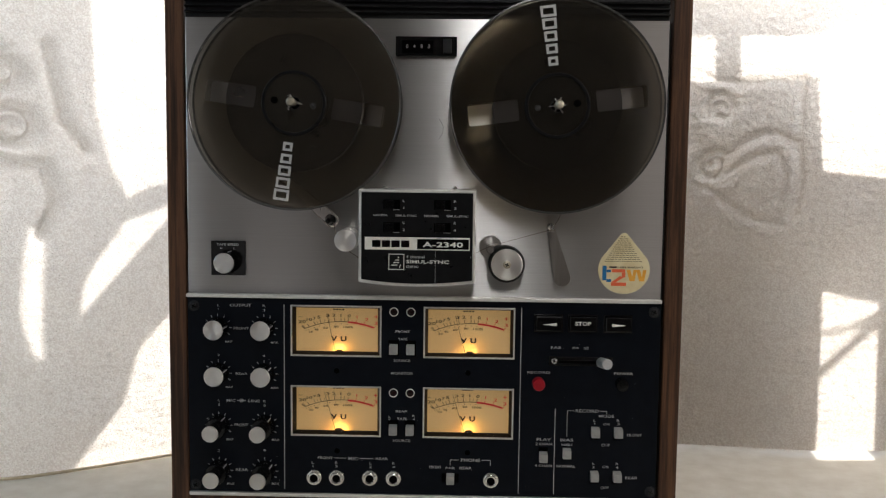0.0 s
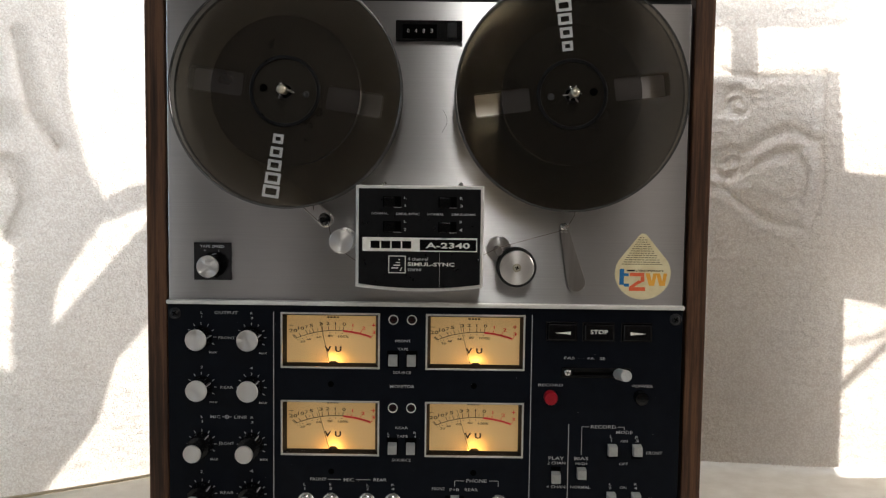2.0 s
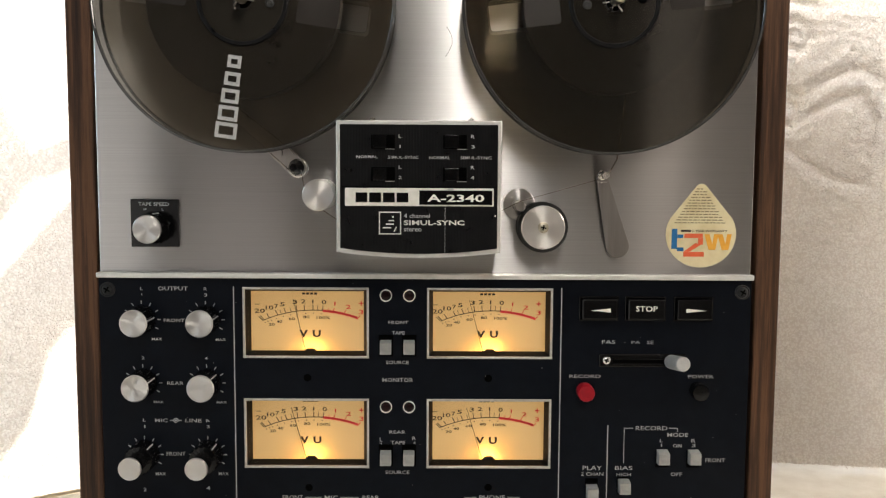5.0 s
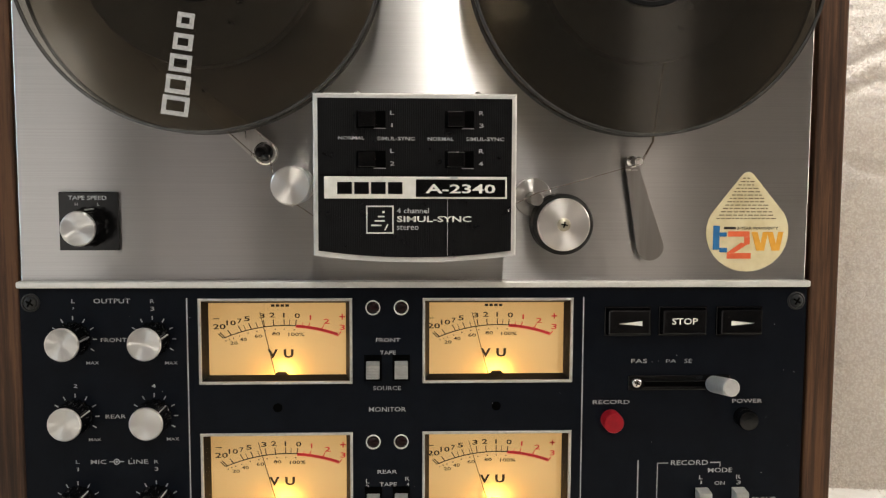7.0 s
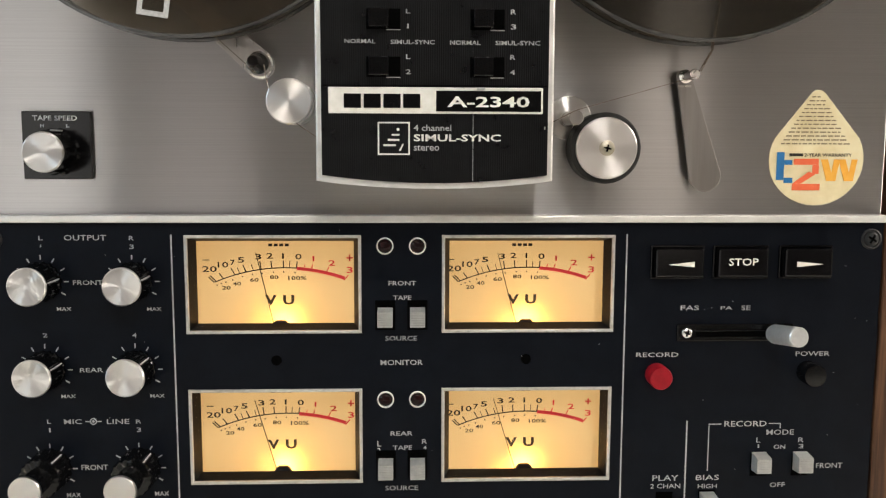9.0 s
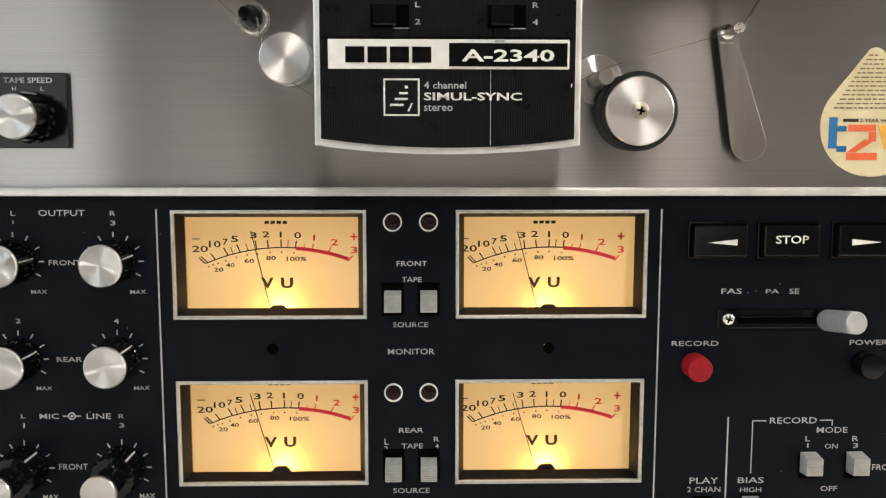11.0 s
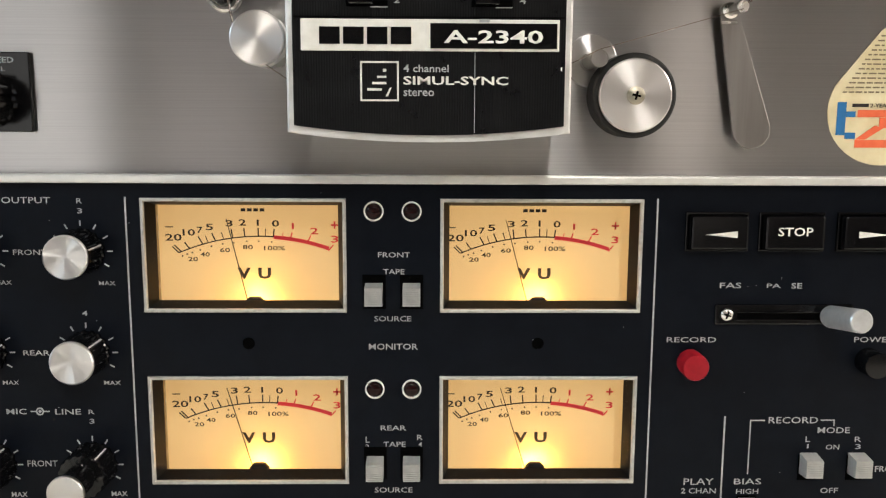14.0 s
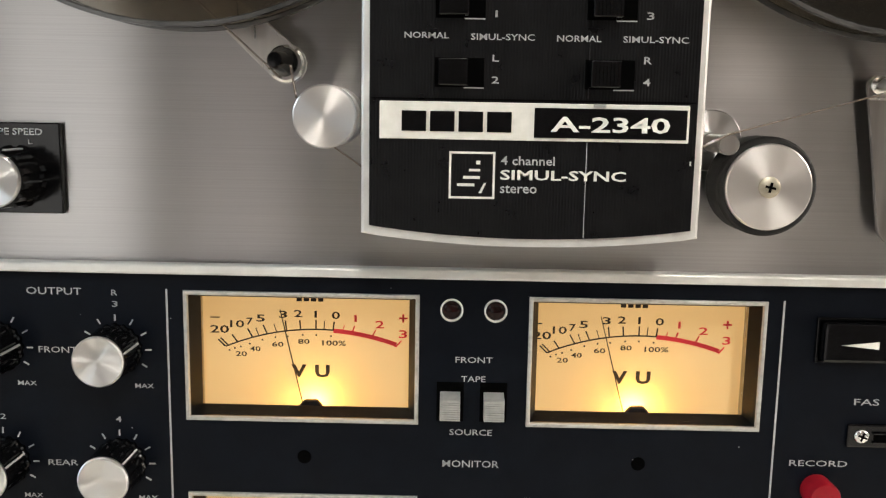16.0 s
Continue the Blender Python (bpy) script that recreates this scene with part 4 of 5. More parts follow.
def dial_at(x, z):
    return 1.03 * x - 0.0027, 1.03 * z - 0.0032


def dial_word(m, text, x, z, w, h, mat=DIAL_INK):
    grow = 1.03 if h > 0.004 else 1.16
    lettering(text, *dial_at(x, z), grow * w, grow * h, DIAL_Y - 0.0001, m, mat, bold=0.04 if h > 0.004 else 0.0 if text == "1" else 0.015)


def dial_stroke(m, x0, z0, x1, z1, w, mat):
    (x0, z0), (x1, z1) = dial_at(x0, z0), dial_at(x1, z1)
    dx, dz = x1 - x0, z1 - z0
    d = math.hypot(dx, dz)
    nx, nz = -dz / d * w / 2, dx / d * w / 2
    key = ("stroke", x0, z0, x1, z1)
    if key not in METER_DATA:
        METER_DATA[key] = mesh_of(prism([(x0 - nx, z0 - nz), (x1 - nx, z1 - nz), (x1 + nx, z1 + nz), (x0 + nx, z0 + nz)], DIAL_Y - 0.0004, DIAL_Y - 0.0002), mat)
    part("scale_mark", METER_DATA[key], m)


def dial_arc(m, r_mid, w, a0, a1, mat, key):
    """Part of the scale's bow, as one thin curved band."""
    cx, cz = dial_at(0.0437, 0.0299 - 0.0820)
    r_mid *= 1.03
    if key not in METER_DATA:
        n = 20
        ang = [a0 + (a1 - a0) * i / n for i in range(n + 1)]
        outline = [arc_point(a, r_mid + w / 2, cx, cz) for a in ang] + [arc_point(a, r_mid - w / 2, cx, cz) for a in reversed(ang)]
        METER_DATA[key] = mesh_of(prism(outline, DIAL_Y - 0.0003, DIAL_Y - 0.0001), mat)
    part("scale_arc", METER_DATA[key], m)


DOT = mesh_of(lathe([(0, -0.0001), (0.00035, -0.0001), (0.00035, 0.0)], 10), DIAL_INK)
for m in METER_OBS:
    dial_arc(m, 0.0820, 0.0005, -0.408, 0.066, DIAL_INK, "bow")
    dial_arc(m, 0.0818, 0.0016, 0.066, 0.343, RED_INK, "red bow")
    for x0, z0, x1, z1, w in ((0.0085, 0.0257, 0.0110, 0.0232, 0.0005), (0.0093, 0.0263, 0.0119, 0.0237, 0.0005), (0.0134, 0.0275, 0.0153, 0.0249, 0.0005),
                              (0.0189, 0.0298, 0.0207, 0.0266, 0.0005), (0.0218, 0.0301, 0.0228, 0.0274, 0.0003), (0.0244, 0.0312, 0.0258, 0.0280, 0.0005),
                              (0.0282, 0.0316, 0.0291, 0.0288, 0.0003), (0.0322, 0.0329, 0.0327, 0.0294, 0.0005), (0.0373, 0.0331, 0.0376, 0.0298, 0.0005),
                              (0.0430, 0.0333, 0.0430, 0.0299, 0.0005), (0.0460, 0.0330, 0.0458, 0.0300, 0.0003), (0.0494, 0.0328, 0.0490, 0.0298, 0.0005)):
        dial_stroke(m, x0, z0, x1, z1, w, DIAL_INK)
    for x0, z0, x1, z1, w in ((0.0530, 0.0315, 0.0525, 0.0298, 0.0003), (0.0566, 0.0314, 0.0558, 0.0292, 0.0005), (0.0640, 0.0302, 0.0629, 0.0280, 0.0005), (0.0730, 0.0264, 0.0710, 0.0241, 0.0005)):
        dial_stroke(m, x0, z0, x1, z1, w, RED_INK)
    for x, z in ((0.0124, 0.0218), (0.0143, 0.0226), (0.0164, 0.0232), (0.0196, 0.0243), (0.0241, 0.0258), (0.0287, 0.0268), (0.0331, 0.0272), (0.0383, 0.0278), (0.0431, 0.0279), (0.0483, 0.0276)):
        part("scale_dot", DOT, m, at=(dial_at(x, z)[0], DIAL_Y - 0.0002, dial_at(x, z)[1]))
    for word, x, z, w, h in (("20", 0.0091, 0.0294, 0.0059, 0.0025), ("10", 0.0153, 0.0314, 0.0044, 0.0024), ("7", 0.0197, 0.0324, 0.002, 0.0023), ("5", 0.0236, 0.0336, 0.0027, 0.0023),
                             ("3", 0.0315, 0.0351, 0.0026, 0.0023), ("2", 0.0368, 0.0355, 0.0026, 0.0023), ("1", 0.0429, 0.0354, 0.001, 0.0022), ("0", 0.05, 0.0351, 0.0026, 0.0024),
                             ("20", 0.0166, 0.0206, 0.0035, 0.0016), ("40", 0.0215, 0.0225, 0.0033, 0.0016), ("60", 0.0295, 0.0243, 0.0036, 0.0016), ("80", 0.0387, 0.0255, 0.0036, 0.0016),
                             ("100%", 0.0494, 0.0251, 0.0075, 0.0017), ("V", 0.0369, 0.0148, 0.0055, 0.0047), ("U", 0.0452, 0.0148, 0.0052, 0.0047)):
        dial_word(m, word, x, z, w, h)
    for word, x, z, w, h in (("1", 0.0569, 0.0341, 0.0012, 0.0022), ("2", 0.0654, 0.0321, 0.0028, 0.0024), ("+", 0.0736, 0.0345, 0.0027, 0.0027), ("3", 0.0736, 0.0288, 0.0026, 0.0026)):
        dial_word(m, word, x, z, w, h, RED_INK)
    part("minus_mark", METER_DATA.setdefault("minus", mesh_of(box(0.0034, 0.0067, DIAL_Y - 0.0003, DIAL_Y - 0.0001, 0.0312, 0.0316), DIAL_INK)), m)
    for k in range(4):
        x = 0.0346 + k * 0.0026
        part("maker_mark", METER_DATA.setdefault(("mk", k), mesh_of(box(x, x + 0.0019, DIAL_Y - 0.0003, DIAL_Y - 0.0001, 0.0379, 0.0392), DIAL_INK)), m)

# ---- small controls on the panel ----
RING = mesh_of(lathe([(0.0039, 0.0), (0.0039, -0.0010), (0.0036, -0.0012), (0.0033, -0.0008), (0.0033, 0.0)], 36), CREAM, True, 0.6)
BEAD = mesh_of(lathe([(0.0032, 0.0), (0.0030, -0.0006), (0.0018, -0.0013), (0, -0.0016)], 28), LENS, True, 2)
for x in (-0.0290, -0.0142):
    for z in (0.1950, 0.1232):
        lamp_ring = part("indicator_lamp", RING, deck, "unlit dark red lamp in a white ring", (x, -0.0001, z))
        part("lens", BEAD, lamp_ring, "dark red lens")

PIT = mesh_of(lathe([(0.0024, -0.0003), (0.0021, -0.0001), (0, -0.0001)], 24), HOLE)
for x, z in ((-0.0790, 0.1420), (0.0362, 0.1420), (-0.0785, 0.0700), (0.0368, 0.0705)):
    part("screw_hole", PIT, deck, at=(x, 0, z))


def ribbed_cap(w, h, d, upright=False):
    """A slide-switch cap: a block with fine ribs across its face and a sloping top."""
    b = bmesh.new()
    n = 9
    prof = []
    for i in range(n):
        z0 = -h / 2 + h * i / n
        z1 = -h / 2 + h * (i + 0.62) / n
        z2 = -h / 2 + h * (i + 1) / n
        prof += [(-d, z0), (-d, z1), (-d + 0.0006, z1 + 0.00006), (-d + 0.0006, z2 - 0.00006)]
    prof += [(-d + 0.0002, h / 2), (0.0, h / 2 + 0.0008), (0.0, -h / 2 - 0.0008)]
    left = [b.verts.new((-w / 2, y, z)) for y, z in prof]
    right = [b.verts.new((w / 2, y, z)) for y, z in prof]
    b.faces.new(left)
    b.faces.new(right[::-1])
    for i in range(len(prof)):
        j = (i + 1) % len(prof)
        b.faces.new((left[i], right[i], right[j], left[j]))
    if upright:
        bmesh.ops.rotate(b, verts=b.verts, cent=(0, 0, 0), matrix=Matrix.Rotation(radians(90), 3, "Y"))
    return b


CAP = mesh_of(ribbed_cap(0.0068, 0.0072, 0.0075), GREY_CAP)
SLOT = mesh_of(box(-0.0046, 0.0046, -0.0003, -0.0001, -0.0071, 0.0067), HOLE)
SLOT_SHORT = mesh_of(box(-0.0040, 0.0040, -0.0003, -0.0001, -0.0055, 0.0055), HOLE)
SLOT_WIDE = mesh_of(box(-0.0075, 0.0075, -0.0003, -0.0001, -0.0040, 0.0040), HOLE)
for x, slot_z, cap_z in ((-0.0290, 0.1632, 0.1622), (-0.0142, 0.1632, 0.1622), (-0.0290, 0.0920, 0.0905), (-0.0142, 0.0920, 0.0905),
                         (0.1485, 0.0897, 0.0915), (0.1685, 0.0897, 0.0915), (0.1485, 0.0503, 0.0520), (0.1685, 0.0503, 0.0520),
                         (0.1035, 0.0712, 0.0685), (0.1240, 0.0720, 0.0722)):
    slot = part("switch_slot", SLOT if x < 0.1 else SLOT_SHORT, deck, "grey ribbed slide switch in a dark slot", (x, 0, slot_z))
    part("switch_cap", CAP, slot, "grey ribbed cap", (0, 0, cap_z - slot_z))
slot = part("switch_slot", SLOT_WIDE, deck, "grey ribbed slide switch in a dark slot", (0.0218, 0, 0.0472))
part("switch_cap", CAP, slot, "grey ribbed cap", (0.0002, 0, 0.0))

# transport keys
def key_block(x0, x1):
    body = part("transport_key", mesh_of(box(x0, x1, -0.0052, 0.0, 0.1808, 0.1940, 0.0009), BLACK), deck, "glossy black push key")
    part("key_surround", mesh_of(frame_ring(x0 - 0.0012, x1 + 0.0012, 0.1797, 0.1952, 0.0010, -0.0014, 0.0005, 0.0003), BLACK), body)
    return body


PUSH_KEYS = [key_block(0.0945, 0.1170), key_block(0.1235, 0.1470), key_block(0.1545, 0.1770)]
FACE = -0.0053
part("arrow", mesh_of(prism([(0.1000, 0.1868), (0.1124, 0.1856), (0.1124, 0.1882)], FACE - 0.0003, FACE - 0.0001), CREAM), PUSH_KEYS[0])
part("arrow", mesh_of(prism([(0.1600, 0.1856), (0.1724, 0.1869), (0.1600, 0.1882)], FACE - 0.0003, FACE - 0.0001), CREAM), PUSH_KEYS[2])


def on_button(text, x, z, w, h):
    lettering(text, x, z, w, h, FACE, PUSH_KEYS[1], CREAM, bold=0.012)


on_button("STOP", 0.1351, 0.1880, 0.0137, 0.0034)

# lever: dark guide, screw and a slanting aluminium handle
lever = part("lever_guide", mesh_of(box(0.1065, 0.1620, -0.0014, 0.0, 0.1500, 0.1583, 0.0006), BLACK), deck, "black lever guide with an aluminium handle")
part("guide_slot", mesh_of(box(0.1155, 0.1590, -0.0018, -0.0015, 0.1526, 0.1549, 0.0001), HOLE), lever)
part("guide_rail", mesh_of(box(0.1150, 0.1595, -0.0024, -0.0015, 0.1550, 0.1556, 0.0002), BLACK), lever)
part("guide_rail", mesh_of(box(0.1150, 0.1595, -0.0024, -0.0015, 0.1518, 0.1524, 0.0002), BLACK), lever)


def screw(x, y, z, r, parent, mat, turn=0.0):
    head = part("screw", mesh_of(lathe([(r, y + 0.0006), (r, y), (r * 0.8, y - r * 0.22), (r * 0.4, y - r * 0.32), (0, y - r * 0.34)], 28), mat, True, 0.9), parent, "", (x, 0, z) if parent is deck else (x, 0, z))
    cross = box(-r * 0.6, r * 0.6, y - r * 0.37, y - r * 0.2, -r * 0.13, r * 0.13)
    box(-r * 0.13, r * 0.13, y - r * 0.371, y - r * 0.2, -r * 0.6, r * 0.6, 0, cross)
    if parent is deck:
        part("cross_slot", mesh_of(cross, HOLE), head, turn=turn)
    return head


screw(0.1113, -0.0016, 0.1541, 0.0026, deck, CHROME, 20)
handle_bm = bmesh.new()
axis = Vector((0.0022, -0.026, 0.0038))
lathe([(0.0020, 0.004), (0.0020, -0.004), (0.0042, -0.0045), (0.0045, -0.0055), (0.0045, -0.0262), (0.0041, -0.0268), (0, -0.0266)], 40, handle_bm)
bmesh.ops.rotate(handle_bm, verts=handle_bm.verts, cent=(0, 0, 0), matrix=Vector((0, -1, 0)).rotation_difference(axis).to_matrix())
part("lever_handle", mesh_of(handle_bm, HANDLE, True, 0.5), lever, "turned aluminium handle", (0.1510, 0, 0.1535))

PUSH = lathe([(0.0054, 0.0), (0.0054, -0.0078), (0.0050, -0.0086), (0, -0.0088)], 44)
part("record_button", mesh_of(PUSH.copy(), RED, True, 0.6), deck, "round red push button", (0.0978, -0.0002, 0.1343))
part("power_button", mesh_of(PUSH, BLACK, True, 0.6), deck, "round black push button", (0.1700, -0.0002, 0.1350))
for x, z in ((-0.2045, 0.1980), (0.1968, 0.1980), (-0.2047, 0.0370), (0.1985, 0.0380)):
    part("washer", mesh_of(lathe([(0.0048, 0.0), (0.0048, -0.0005), (0.0042, -0.0009), (0.0036, -0.0006), (0.0036, 0.0)], 32), MATT, True, 0.6), deck, at=(x, 0, z))
    screw(x, -0.0005, z, 0.0035, deck, MATT, 30)

JACK = mesh_of(lathe([(0.0070, 0.0), (0.0070, -0.0012), (0.0066, -0.0018), (0.0056, -0.0020), (0.0053, -0.0034), (0.0046, -0.0038), (0.0036, -0.0034), (0.0034, 0.0)], 44), CHROME, True, 0.5)
JACK_HOLE = mesh_of(lathe([(0.0034, -0.0012), (0, -0.0012)], 28), HOLE)
for x, z in ((-0.0988, 0.0457), (-0.0788, 0.0457), (-0.0493, 0.0460), (-0.0284, 0.0460), (0.0578, 0.0460)):
    jack = part("jack_socket", JACK, deck, "nickel-plated jack socket", (x, -0.0001, z))
    part("socket_hole", JACK_HOLE, jack)

# ---- tape speed selector ----
speed = part("speed_plate", mesh_of(box(-0.1890, -0.1590, 0.0005, METAL_Y - 0.0001, 0.2250, 0.2550, 0.0004), BLACK), deck, "black square plate of the speed selector")


def on_speed(text, x, z, w, h):
    lettering(text, x, z, w, h, 0.0005, speed, INK, bold=0.012)


on_speed("TAPE SPEED", -0.1743, 0.2520, 0.0194, 0.0022)
on_speed("H", -0.1799, 0.2487, 0.0016, 0.0015)
on_speed("L", -0.1687, 0.2487, 0.0015, 0.0015)
skirt = part("speed_knob", mesh_of(lathe([(0.0105, 0.0), (0.0105, -0.0012), (0.0097, -0.0030), (0.0094, -0.0140), (0.0090, -0.0150), (0, -0.0150)], 72, wave=0.0009, teeth=24), BLACK), deck, "black fluted selector knob with aluminium cap", (-0.1737, 0.0004, 0.2372), 18)
part("cap", mesh_of(lathe([(0.0086, -0.0150), (0.0088, -0.0156), (0.0086, -0.0166), (0.0082, -0.0169), (0, -0.0164)], 48), SPUN, True, 0.5), skirt, "turned aluminium cap")
part("pointer_line", mesh_of(box(-0.0004, 0.0004, -0.0140, -0.0020, 0.0095, 0.0100), INK), skirt)

# ---- tape counter ----
counter = part("counter", mesh_of(box(-0.0290, 0.0230, -0.0022, METAL_Y - 0.0001, 0.4150, 0.4312, 0.0007), BLACK), deck, "black four-digit tape counter with reset button")
part("counter_window", mesh_of(box(-0.0235, 0.0030, -0.0026, -0.0023, 0.4172, 0.4278, 0.0001), HOLE), counter)
for k, digit in enumerate("0483"):
    lettering(digit, -0.0192 + k * 0.0061, 0.4228, 0.0018, 0.0031, -0.0026, counter, INK)
part("reset_button", mesh_of(box(0.0115, 0.0185, -0.0050, -0.0022, 0.4170, 0.4290, 0.0008), MATT), counter)

# ---- head cover details ----
F = CY - 0.0006
part("cover_door_gap", mesh_of(box(CX0 + 0.0030, CX1 - 0.0030, F - 0.0002, F, 0.2641, 0.2645), HOLE), cover)
part("name_plate", mesh_of(box(-0.0502, 0.0358, F - 0.0008, F, 0.2532, 0.2636, 0.0003), CREAM), cover, "white name plate with a black field")
part("name_field", mesh_of(box(-0.0072, 0.0350, F - 0.0011, F - 0.0009, 0.2541, 0.2623), BLACK), cover)
for k in range(4):
    x = -0.0440 + k * 0.0079
    part("maker_block", mesh_of(box(x, x + 0.0068, F - 0.0011, F - 0.0009, 0.2554, 0.2610), BLACK), cover)
part("emblem_frame", mesh_of(frame_ring(-0.0306, -0.0177, 0.2367, 0.2499, 0.0006, F - 0.0003, F - 0.0001), CREAM), cover)
for x0, x1, z0, z1 in ((-0.0230, -0.0219, 0.2464, 0.2474), (-0.0250, -0.0219, 0.2444, 0.2451), (-0.0266, -0.0219, 0.2423, 0.2431), (-0.0283, -0.0234, 0.2402, 0.2410)):
    part("emblem_stroke", mesh_of(box(x0, x1, F - 0.0003, F - 0.0001, z0, z1), CREAM), cover)
part("emblem_stroke", mesh_of(prism([(-0.0222, 0.2383), (-0.0214, 0.2383), (-0.0201, 0.2412), (-0.0207, 0.2412)], F - 0.0003, F - 0.0001), CREAM), cover)
printed_bar(0.00765, 0.00785, 0.2262, 0.2530, F, cover, INK, "scratch")
printed_bar(0.00745, 0.00760, 0.2650, 0.2830, F, cover, MATT, "scratch")
part("chip", mesh_of(box(0.0090, 0.0125, F - 0.0010, F - 0.0008, 0.2626, 0.2637, 0.0003), GREY_CAP), cover)
part("chip", mesh_of(box(0.0366, 0.0370, F - 0.0003, F - 0.0001, 0.2470, 0.2482), CREAM), cover)


SYNC_CAP = mesh_of(box(-0.0040, 0.0040, -0.0055, 0, -0.0036, 0.0036, 0.0003), BLACK)
SYNC_RIB = mesh_of(box(-0.00028, 0.00028, -0.0059, -0.0054, -0.0033, 0.0033), BLACK)
SYNC_SLOT = mesh_of(box(-0.0068, 0.0068, -0.0003, -0.0001, -0.0040, 0.0040), HOLE)
SYNC_EDGE = mesh_of(box(0.0012, 0.0068, -0.0005, -0.0002, -0.0043, -0.0040), GREY_CAP)
for x in (-0.0282, 0.0132):
    for z in (0.2902, 0.2716):
        part("sync_slot", SYNC_SLOT, cover, at=(x, F, z))
        part("slot_edge", SYNC_EDGE, cover, at=(x, F, z))
        sync = part("sync_switch", SYNC_CAP, deck, "black ribbed slide switch", (x - 0.0018, F, z))
        for k in range(8):
            part("rib", SYNC_RIB, sync, at=(-0.0035 + k * 0.0010, 0, 0))
for x in (-0.0355, 0.0233):
    part("hinge_pin", mesh_of(lathe([(0.0016, -0.023), (0.0018, -0.020), (0.0018, -0.016), (0, -0.016)], 16), CHROME, True), cover, at=(x, 0, 0.3036))

# ---- tape path ----
def tape_run(points, y0, y1):
    """A ribbon of tape standing on edge through (x, z) points."""
    b = bmesh.new()
    for (x0, z0), (x1, z1) in zip(points, points[1:]):
        dx, dz = x1 - x0, z1 - z0
        d = math.hypot(dx, dz)
        nx, nz = -dz / d * 0.00012, dx / d * 0.00012
        prism([(x0 - nx, z0 - nz), (x1 - nx, z1 - nz), (x1 + nx, z1 + nz), (x0 + nx, z0 + nz)], y0, y1, b)
    return b


tape = thing("magnetic_tape", (0, -0.022, 0.26), "thin brown recording tape threaded between the reels and guides", "tape")
part("tape_run", mesh_of(tape_run([(-0.1390, 0.3215), (-0.0815, 0.2700)], -0.0235, -0.0202), SHINY_TAPE), tape)
part("tape_run", mesh_of(tape_run([(-0.0786, 0.2738), (-0.0768, 0.2640)], -0.0235, -0.0202), SHINY_TAPE), tape)
part("tape_run", mesh_of(tape_run([(-0.0660, 0.2500), (-0.0550, 0.2425)], -0.0235, -0.0202), SHINY_TAPE), tape)
part("tape_run", mesh_of(tape_run([(0.0400, 0.2490), (0.0530, 0.2556), (0.1038, 0.2700)], -0.0235, -0.0202), SHINY_TAPE), tape)
part("tape_run", mesh_of(tape_run([(0.1060, 0.2722), (0.1108, 0.2810), (0.1158, 0.3240)], -0.0235, -0.0202), SHINY_TAPE), tape)

# supply arm with its black roller
arm_dir = Vector((0.0395, 0, -0.0345)).normalized()
arm_n = Vector((-arm_dir.z, 0, arm_dir.x))
a0, a1 = Vector((-0.1215, 0, 0.3092)), Vector((-0.0822, 0, 0.2748))
hw0, hw1 = 0.0035, 0.0062
outline = [(a0.x + arm_n.x * hw0, a0.z + arm_n.z * hw0), (a0.x - arm_n.x * hw0, a0.z - arm_n.z * hw0)]
for k in range(9):
    ang = math.pi * k / 8
    v = a1 - arm_n * hw1 * math.cos(ang) + arm_dir * hw1 * math.sin(ang)
    outline.append((v.x, v.z))
supply_arm = part("supply_arm", mesh_of(prism(outline, -0.0090, -0.0075, bevel=0.0003), STEEL), deck, "satin steel tension arm with a black roller")
part("arm_fold", mesh_of(prism([(a0.x + arm_n.x * 0.0036, a0.z + arm_n.z * 0.0036), (a0.x + arm_n.x * 0.0026, a0.z + arm_n.z * 0.0026), (a1.x + arm_n.x * 0.0052, a1.z + arm_n.z * 0.0052), (a1.x + arm_n.x * 0.0062, a1.z + arm_n.z * 0.0062)], -0.0135, -0.0091), STEEL), supply_arm)
part("arm_roller", mesh_of(lathe([(0.0040, -0.0091), (0.0045, -0.0100), (0.0045, -0.0122), (0.0031, -0.0150), (0.0025, -0.0240), (0.0021, -0.0250), (0, -0.0252)], 32), BLACK, True, 0.6), supply_arm, "black plastic roller", (-0.0828, 0, 0.2752))
part("arm_collar", mesh_of(lathe([(0.0058, -0.0091), (0.0058, -0.0105), (0.0050, -0.0108)], 32), CHROME, True, 0.6), supply_arm, at=(-0.0822, 0, 0.2748))
# guide roller
guide = part("guide_roller", mesh_of(lathe([(0.0095, 0.0028), (0.0095, -0.0110), (0.0078, -0.0112), (0.0078, -0.0185), (0.0094, -0.0187), (0.0096, -0.0192), (0.0096, -0.0235), (0.0091, -0.0241), (0, -0.0241)], 64), SPUN_SOFT, True, 0.5), deck, "turned aluminium guide roller", (-0.0683, 0, 0.2588))
# capstan and pinch roller
part("capstan_boss", mesh_of(lathe([(0.0100, 0.0028), (0.0100, 0.0012), (0.0096, 0.0006), (0, 0.0006)], 56), SPUN, True, 0.5), deck, "turned aluminium capstan boss", (0.0545, 0, 0.2530))
part("capstan", mesh_of(lathe([(0.0032, 0.0006), (0.0032, -0.0040), (0.0029, -0.0045), (0.0029, -0.0205), (0.0032, -0.0206), (0.0032, -0.0225), (0.0029, -0.0229), (0, -0.0229)], 32), ARM_STEEL, True, 0.5), deck, "polished steel capstan", (0.0532, 0, 0.2525))
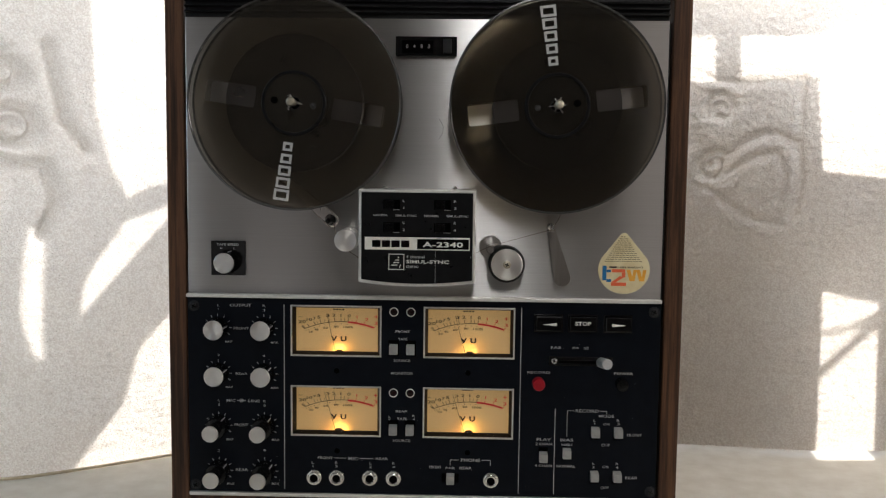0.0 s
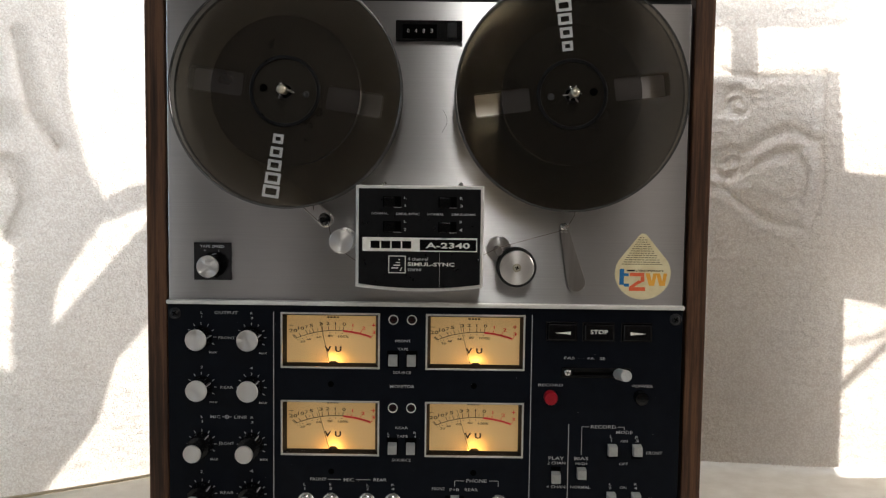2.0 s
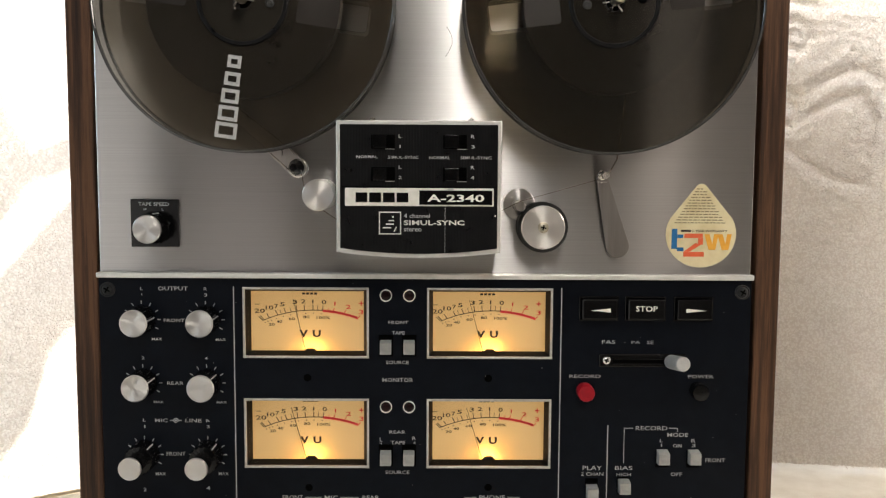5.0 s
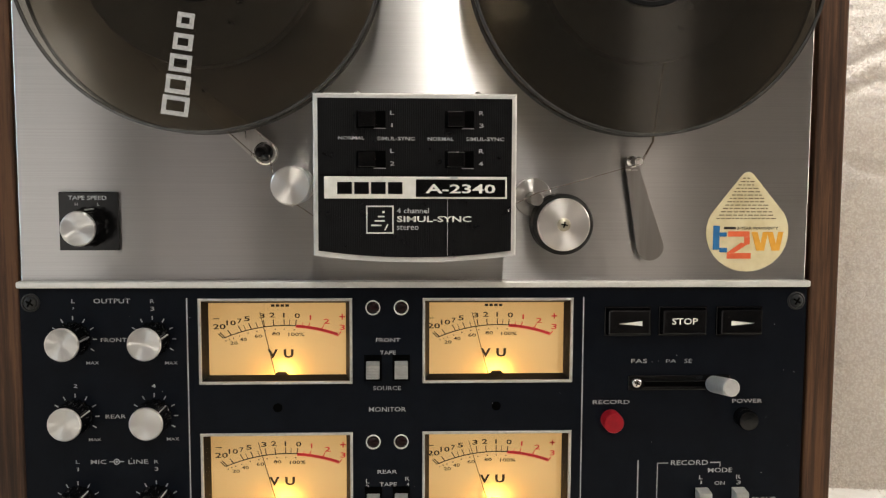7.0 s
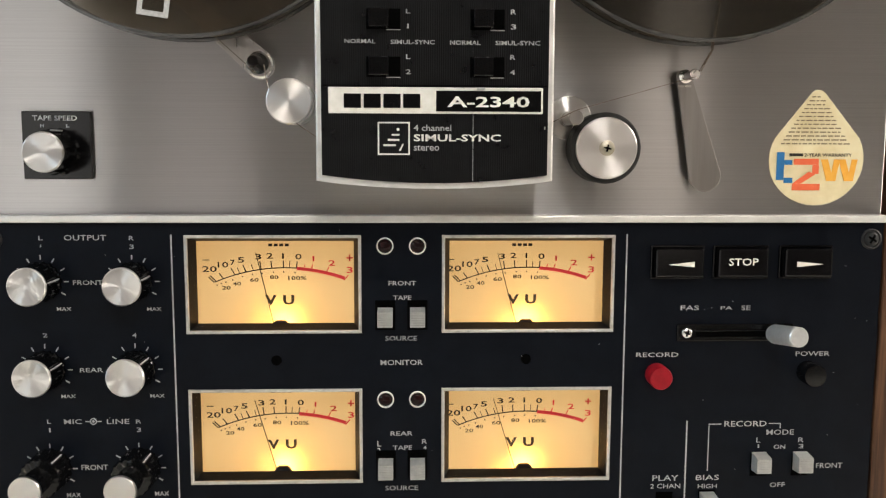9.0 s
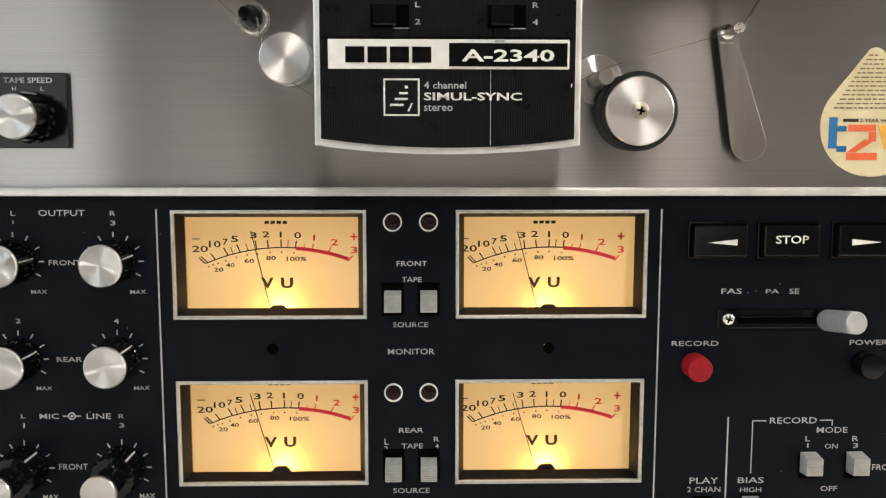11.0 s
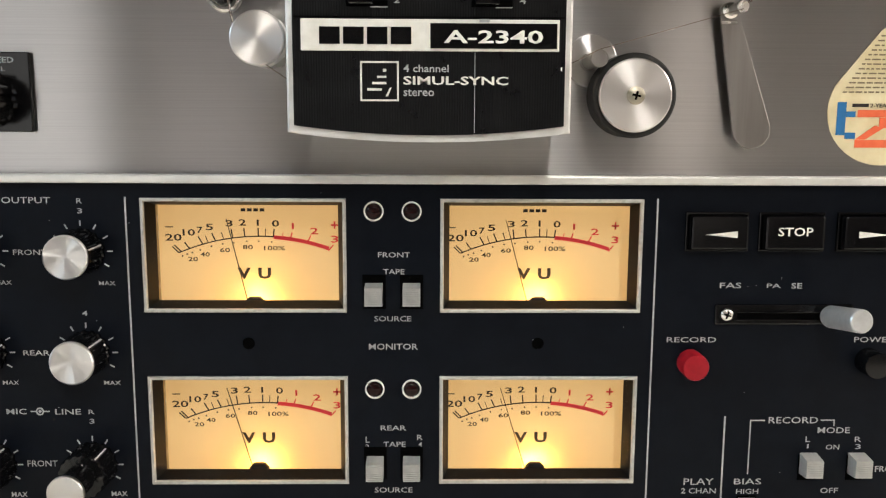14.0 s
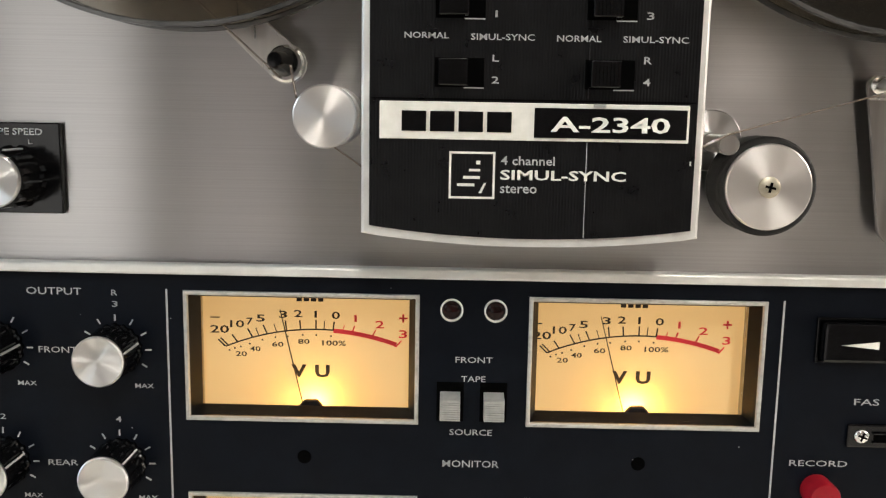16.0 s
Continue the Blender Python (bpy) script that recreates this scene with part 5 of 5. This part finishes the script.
pinch = part("pinch_roller", mesh_of(lathe([(0.0148, -0.0030), (0.0155, -0.0040), (0.0155, -0.0155), (0.0148, -0.0163), (0.0134, -0.0165), (0, -0.0165)], 72), RUBBER, True, 0.6), deck, "black rubber pinch roller with an aluminium cap", (0.0677, 0, 0.2396))
part("cap", mesh_of(lathe([(0.0134, -0.0160), (0.0134, -0.0178), (0.0129, -0.0184), (0, -0.0182)], 64), SPUN_SOFT, True, 0.5), pinch, "turned aluminium cap")
part("screw", mesh_of(lathe([(0.0034, -0.0182), (0.0033, -0.0188), (0.0020, -0.0194), (0, -0.0196)], 28), OLD_NICKEL, True, 0.9), pinch)
cross = box(-0.0016, 0.0016, -0.0198, -0.0190, -0.0004, 0.0004)
box(-0.0004, 0.0004, -0.01981, -0.0190, -0.0016, 0.0016, 0, cross)
part("cross_slot", mesh_of(cross, HOLE), pinch, turn=12)
part("pinch_arm", mesh_of(lathe([(0.0090, 0.0028), (0.0090, -0.0028), (0, -0.0028)], 40), BLACK), deck, at=(0.0677, 0, 0.2396))
# take-up arm: flat tapering blade with a pin
top, foot = (0.1052, 0.2715), (0.1163, 0.2272)
blade = []
r0, r1 = 0.0032, 0.0073
lean = math.atan2(foot[0] - top[0], top[1] - foot[1])
for k in range(11):
    a = math.pi * k / 10 + lean
    blade.append((top[0] + r0 * math.cos(a), top[1] + r0 * math.sin(a)))
for k in range(15):
    a = math.pi + math.pi * k / 14 + lean
    blade.append((foot[0] + r1 * math.cos(a), foot[1] + r1 * math.sin(a)))
takeup = part("take_up_arm", mesh_of(prism(blade, -0.0032, -0.0018, bevel=0.0003), ARM_STEEL), deck, "flat steel tension arm with a guide pin")
part("arm_step", mesh_of(box(0.1024, 0.1084, -0.0038, -0.0031, 0.2668, 0.2676, 0.0002), STEEL), takeup)
part("guide_pin", mesh_of(lathe([(0.0030, -0.0033), (0.0030, -0.0045), (0.0020, -0.0050), (0.0020, -0.0150), (0.0023, -0.0151), (0.0023, -0.0175), (0.0020, -0.0179), (0, -0.0179)], 28), CHROME, True, 0.5), takeup, "steel guide pin", (0.1055, 0, 0.2715))
part("arm_post", mesh_of(lathe([(0.0025, 0.0028), (0.0025, -0.0018), (0, -0.0018)], 20), STEEL), takeup, at=(0.1163, 0, 0.2272))

# ---- warranty sticker ----
drop = []
for k in range(9):
    a = radians(150 - 120 * k / 8)
    drop.append((0.1697 + 0.0042 * math.cos(a), 0.2622 + 0.0042 * math.sin(a)))
for k in range(25):
    a = radians(28 - 236 * k / 24)
    drop.append((0.1701 + 0.0223 * math.cos(a), 0.2350 + 0.0212 * math.sin(a) - 0.0004))
SY = METAL_Y - 0.0004
sticker = part("warranty_sticker", mesh_of(prism(drop, SY, METAL_Y - 0.0001), PAPER), deck, "teardrop cream paper sticker with coloured shapes")
for x0, x1, z0, z1 in ((0.1515, 0.1550, 0.2252, 0.2380), (0.1551, 0.1588, 0.2322, 0.2344), (0.1551, 0.1592, 0.2238, 0.2262)):
    printed_bar(x0, x1, z0, z1, SY, sticker, BLUE, "blue_shape")
for x0, x1, z0, z1 in ((0.1596, 0.1712, 0.2322, 0.2350), (0.1684, 0.1714, 0.2280, 0.2321), (0.1592, 0.1722, 0.2204, 0.2234)):
    printed_bar(x0, x1, z0, z1, SY, sticker, ORANGE, "orange_shape")
part("orange_shape", mesh_of(prism([(0.1592, 0.2235), (0.1632, 0.2235), (0.1700, 0.2279), (0.1668, 0.2290)], SY - 0.0003, SY - 0.0001), ORANGE), sticker)
for k in range(2):
    x = 0.1722 + k * 0.0083
    part("amber_shape", mesh_of(prism([(x, 0.2347), (x + 0.0033, 0.2347), (x + 0.0052, 0.2285), (x + 0.0062, 0.2347), (x + 0.0090, 0.2347), (x + 0.0072, 0.2247), (x + 0.0030, 0.2247)], SY - 0.0003, SY - 0.0001), YELLOW), sticker)
printed_bar(0.1573, 0.1637, 0.2361, 0.2374, SY, sticker, DIAL_INK, "maker_block")
lettering("2-YEAR WARRANTY", 0.1755, 0.2367, 0.0224, 0.0015, SY, sticker, DIAL_INK, bold=0.02)
rng = random.Random(7)
for k in range(13):
    z = 0.2632 - k * 0.00178
    half = 0.0026 + k * 0.00112
    x = 0.1692 - half
    while x < 0.1692 + half - 0.001:
        w = rng.uniform(0.0010, 0.0034)
        w = min(w, 0.1692 + half - x)
        printed_bar(x, x + w, z - 0.00028, z + 0.00028, SY, sticker, FADED_INK, "small_print")
        x += w + 0.0007

# a stray hair on the deck plate, and dust on the black panel
hair = [(0.0085 + 0.0035 * math.sin(k * 0.33), 0.3625 - k * 0.0018) for k in range(11)]
part("stray_hair", mesh_of(tape_run(hair, METAL_Y - 0.0004, METAL_Y - 0.0002), MATT), deck)
specks = bmesh.new()
rng = random.Random(21)
for k in range(46):
    x, z, r = rng.uniform(-0.205, 0.198), rng.uniform(0.036, 0.203), rng.uniform(0.00006, 0.00016)
    if any(mx - 0.001 < x < mx + MW + 0.001 and mz - 0.001 < z < mz + MH + 0.001 for mx, mz in METERS):
        continue
    box(x - r, x + r, -0.0004, -0.0001, z - r * 0.7, z + r * 0.7, 0, specks)
tagged(part("dust", mesh_of(specks, INK), panel, "pale dust specks"), kind="stuff")
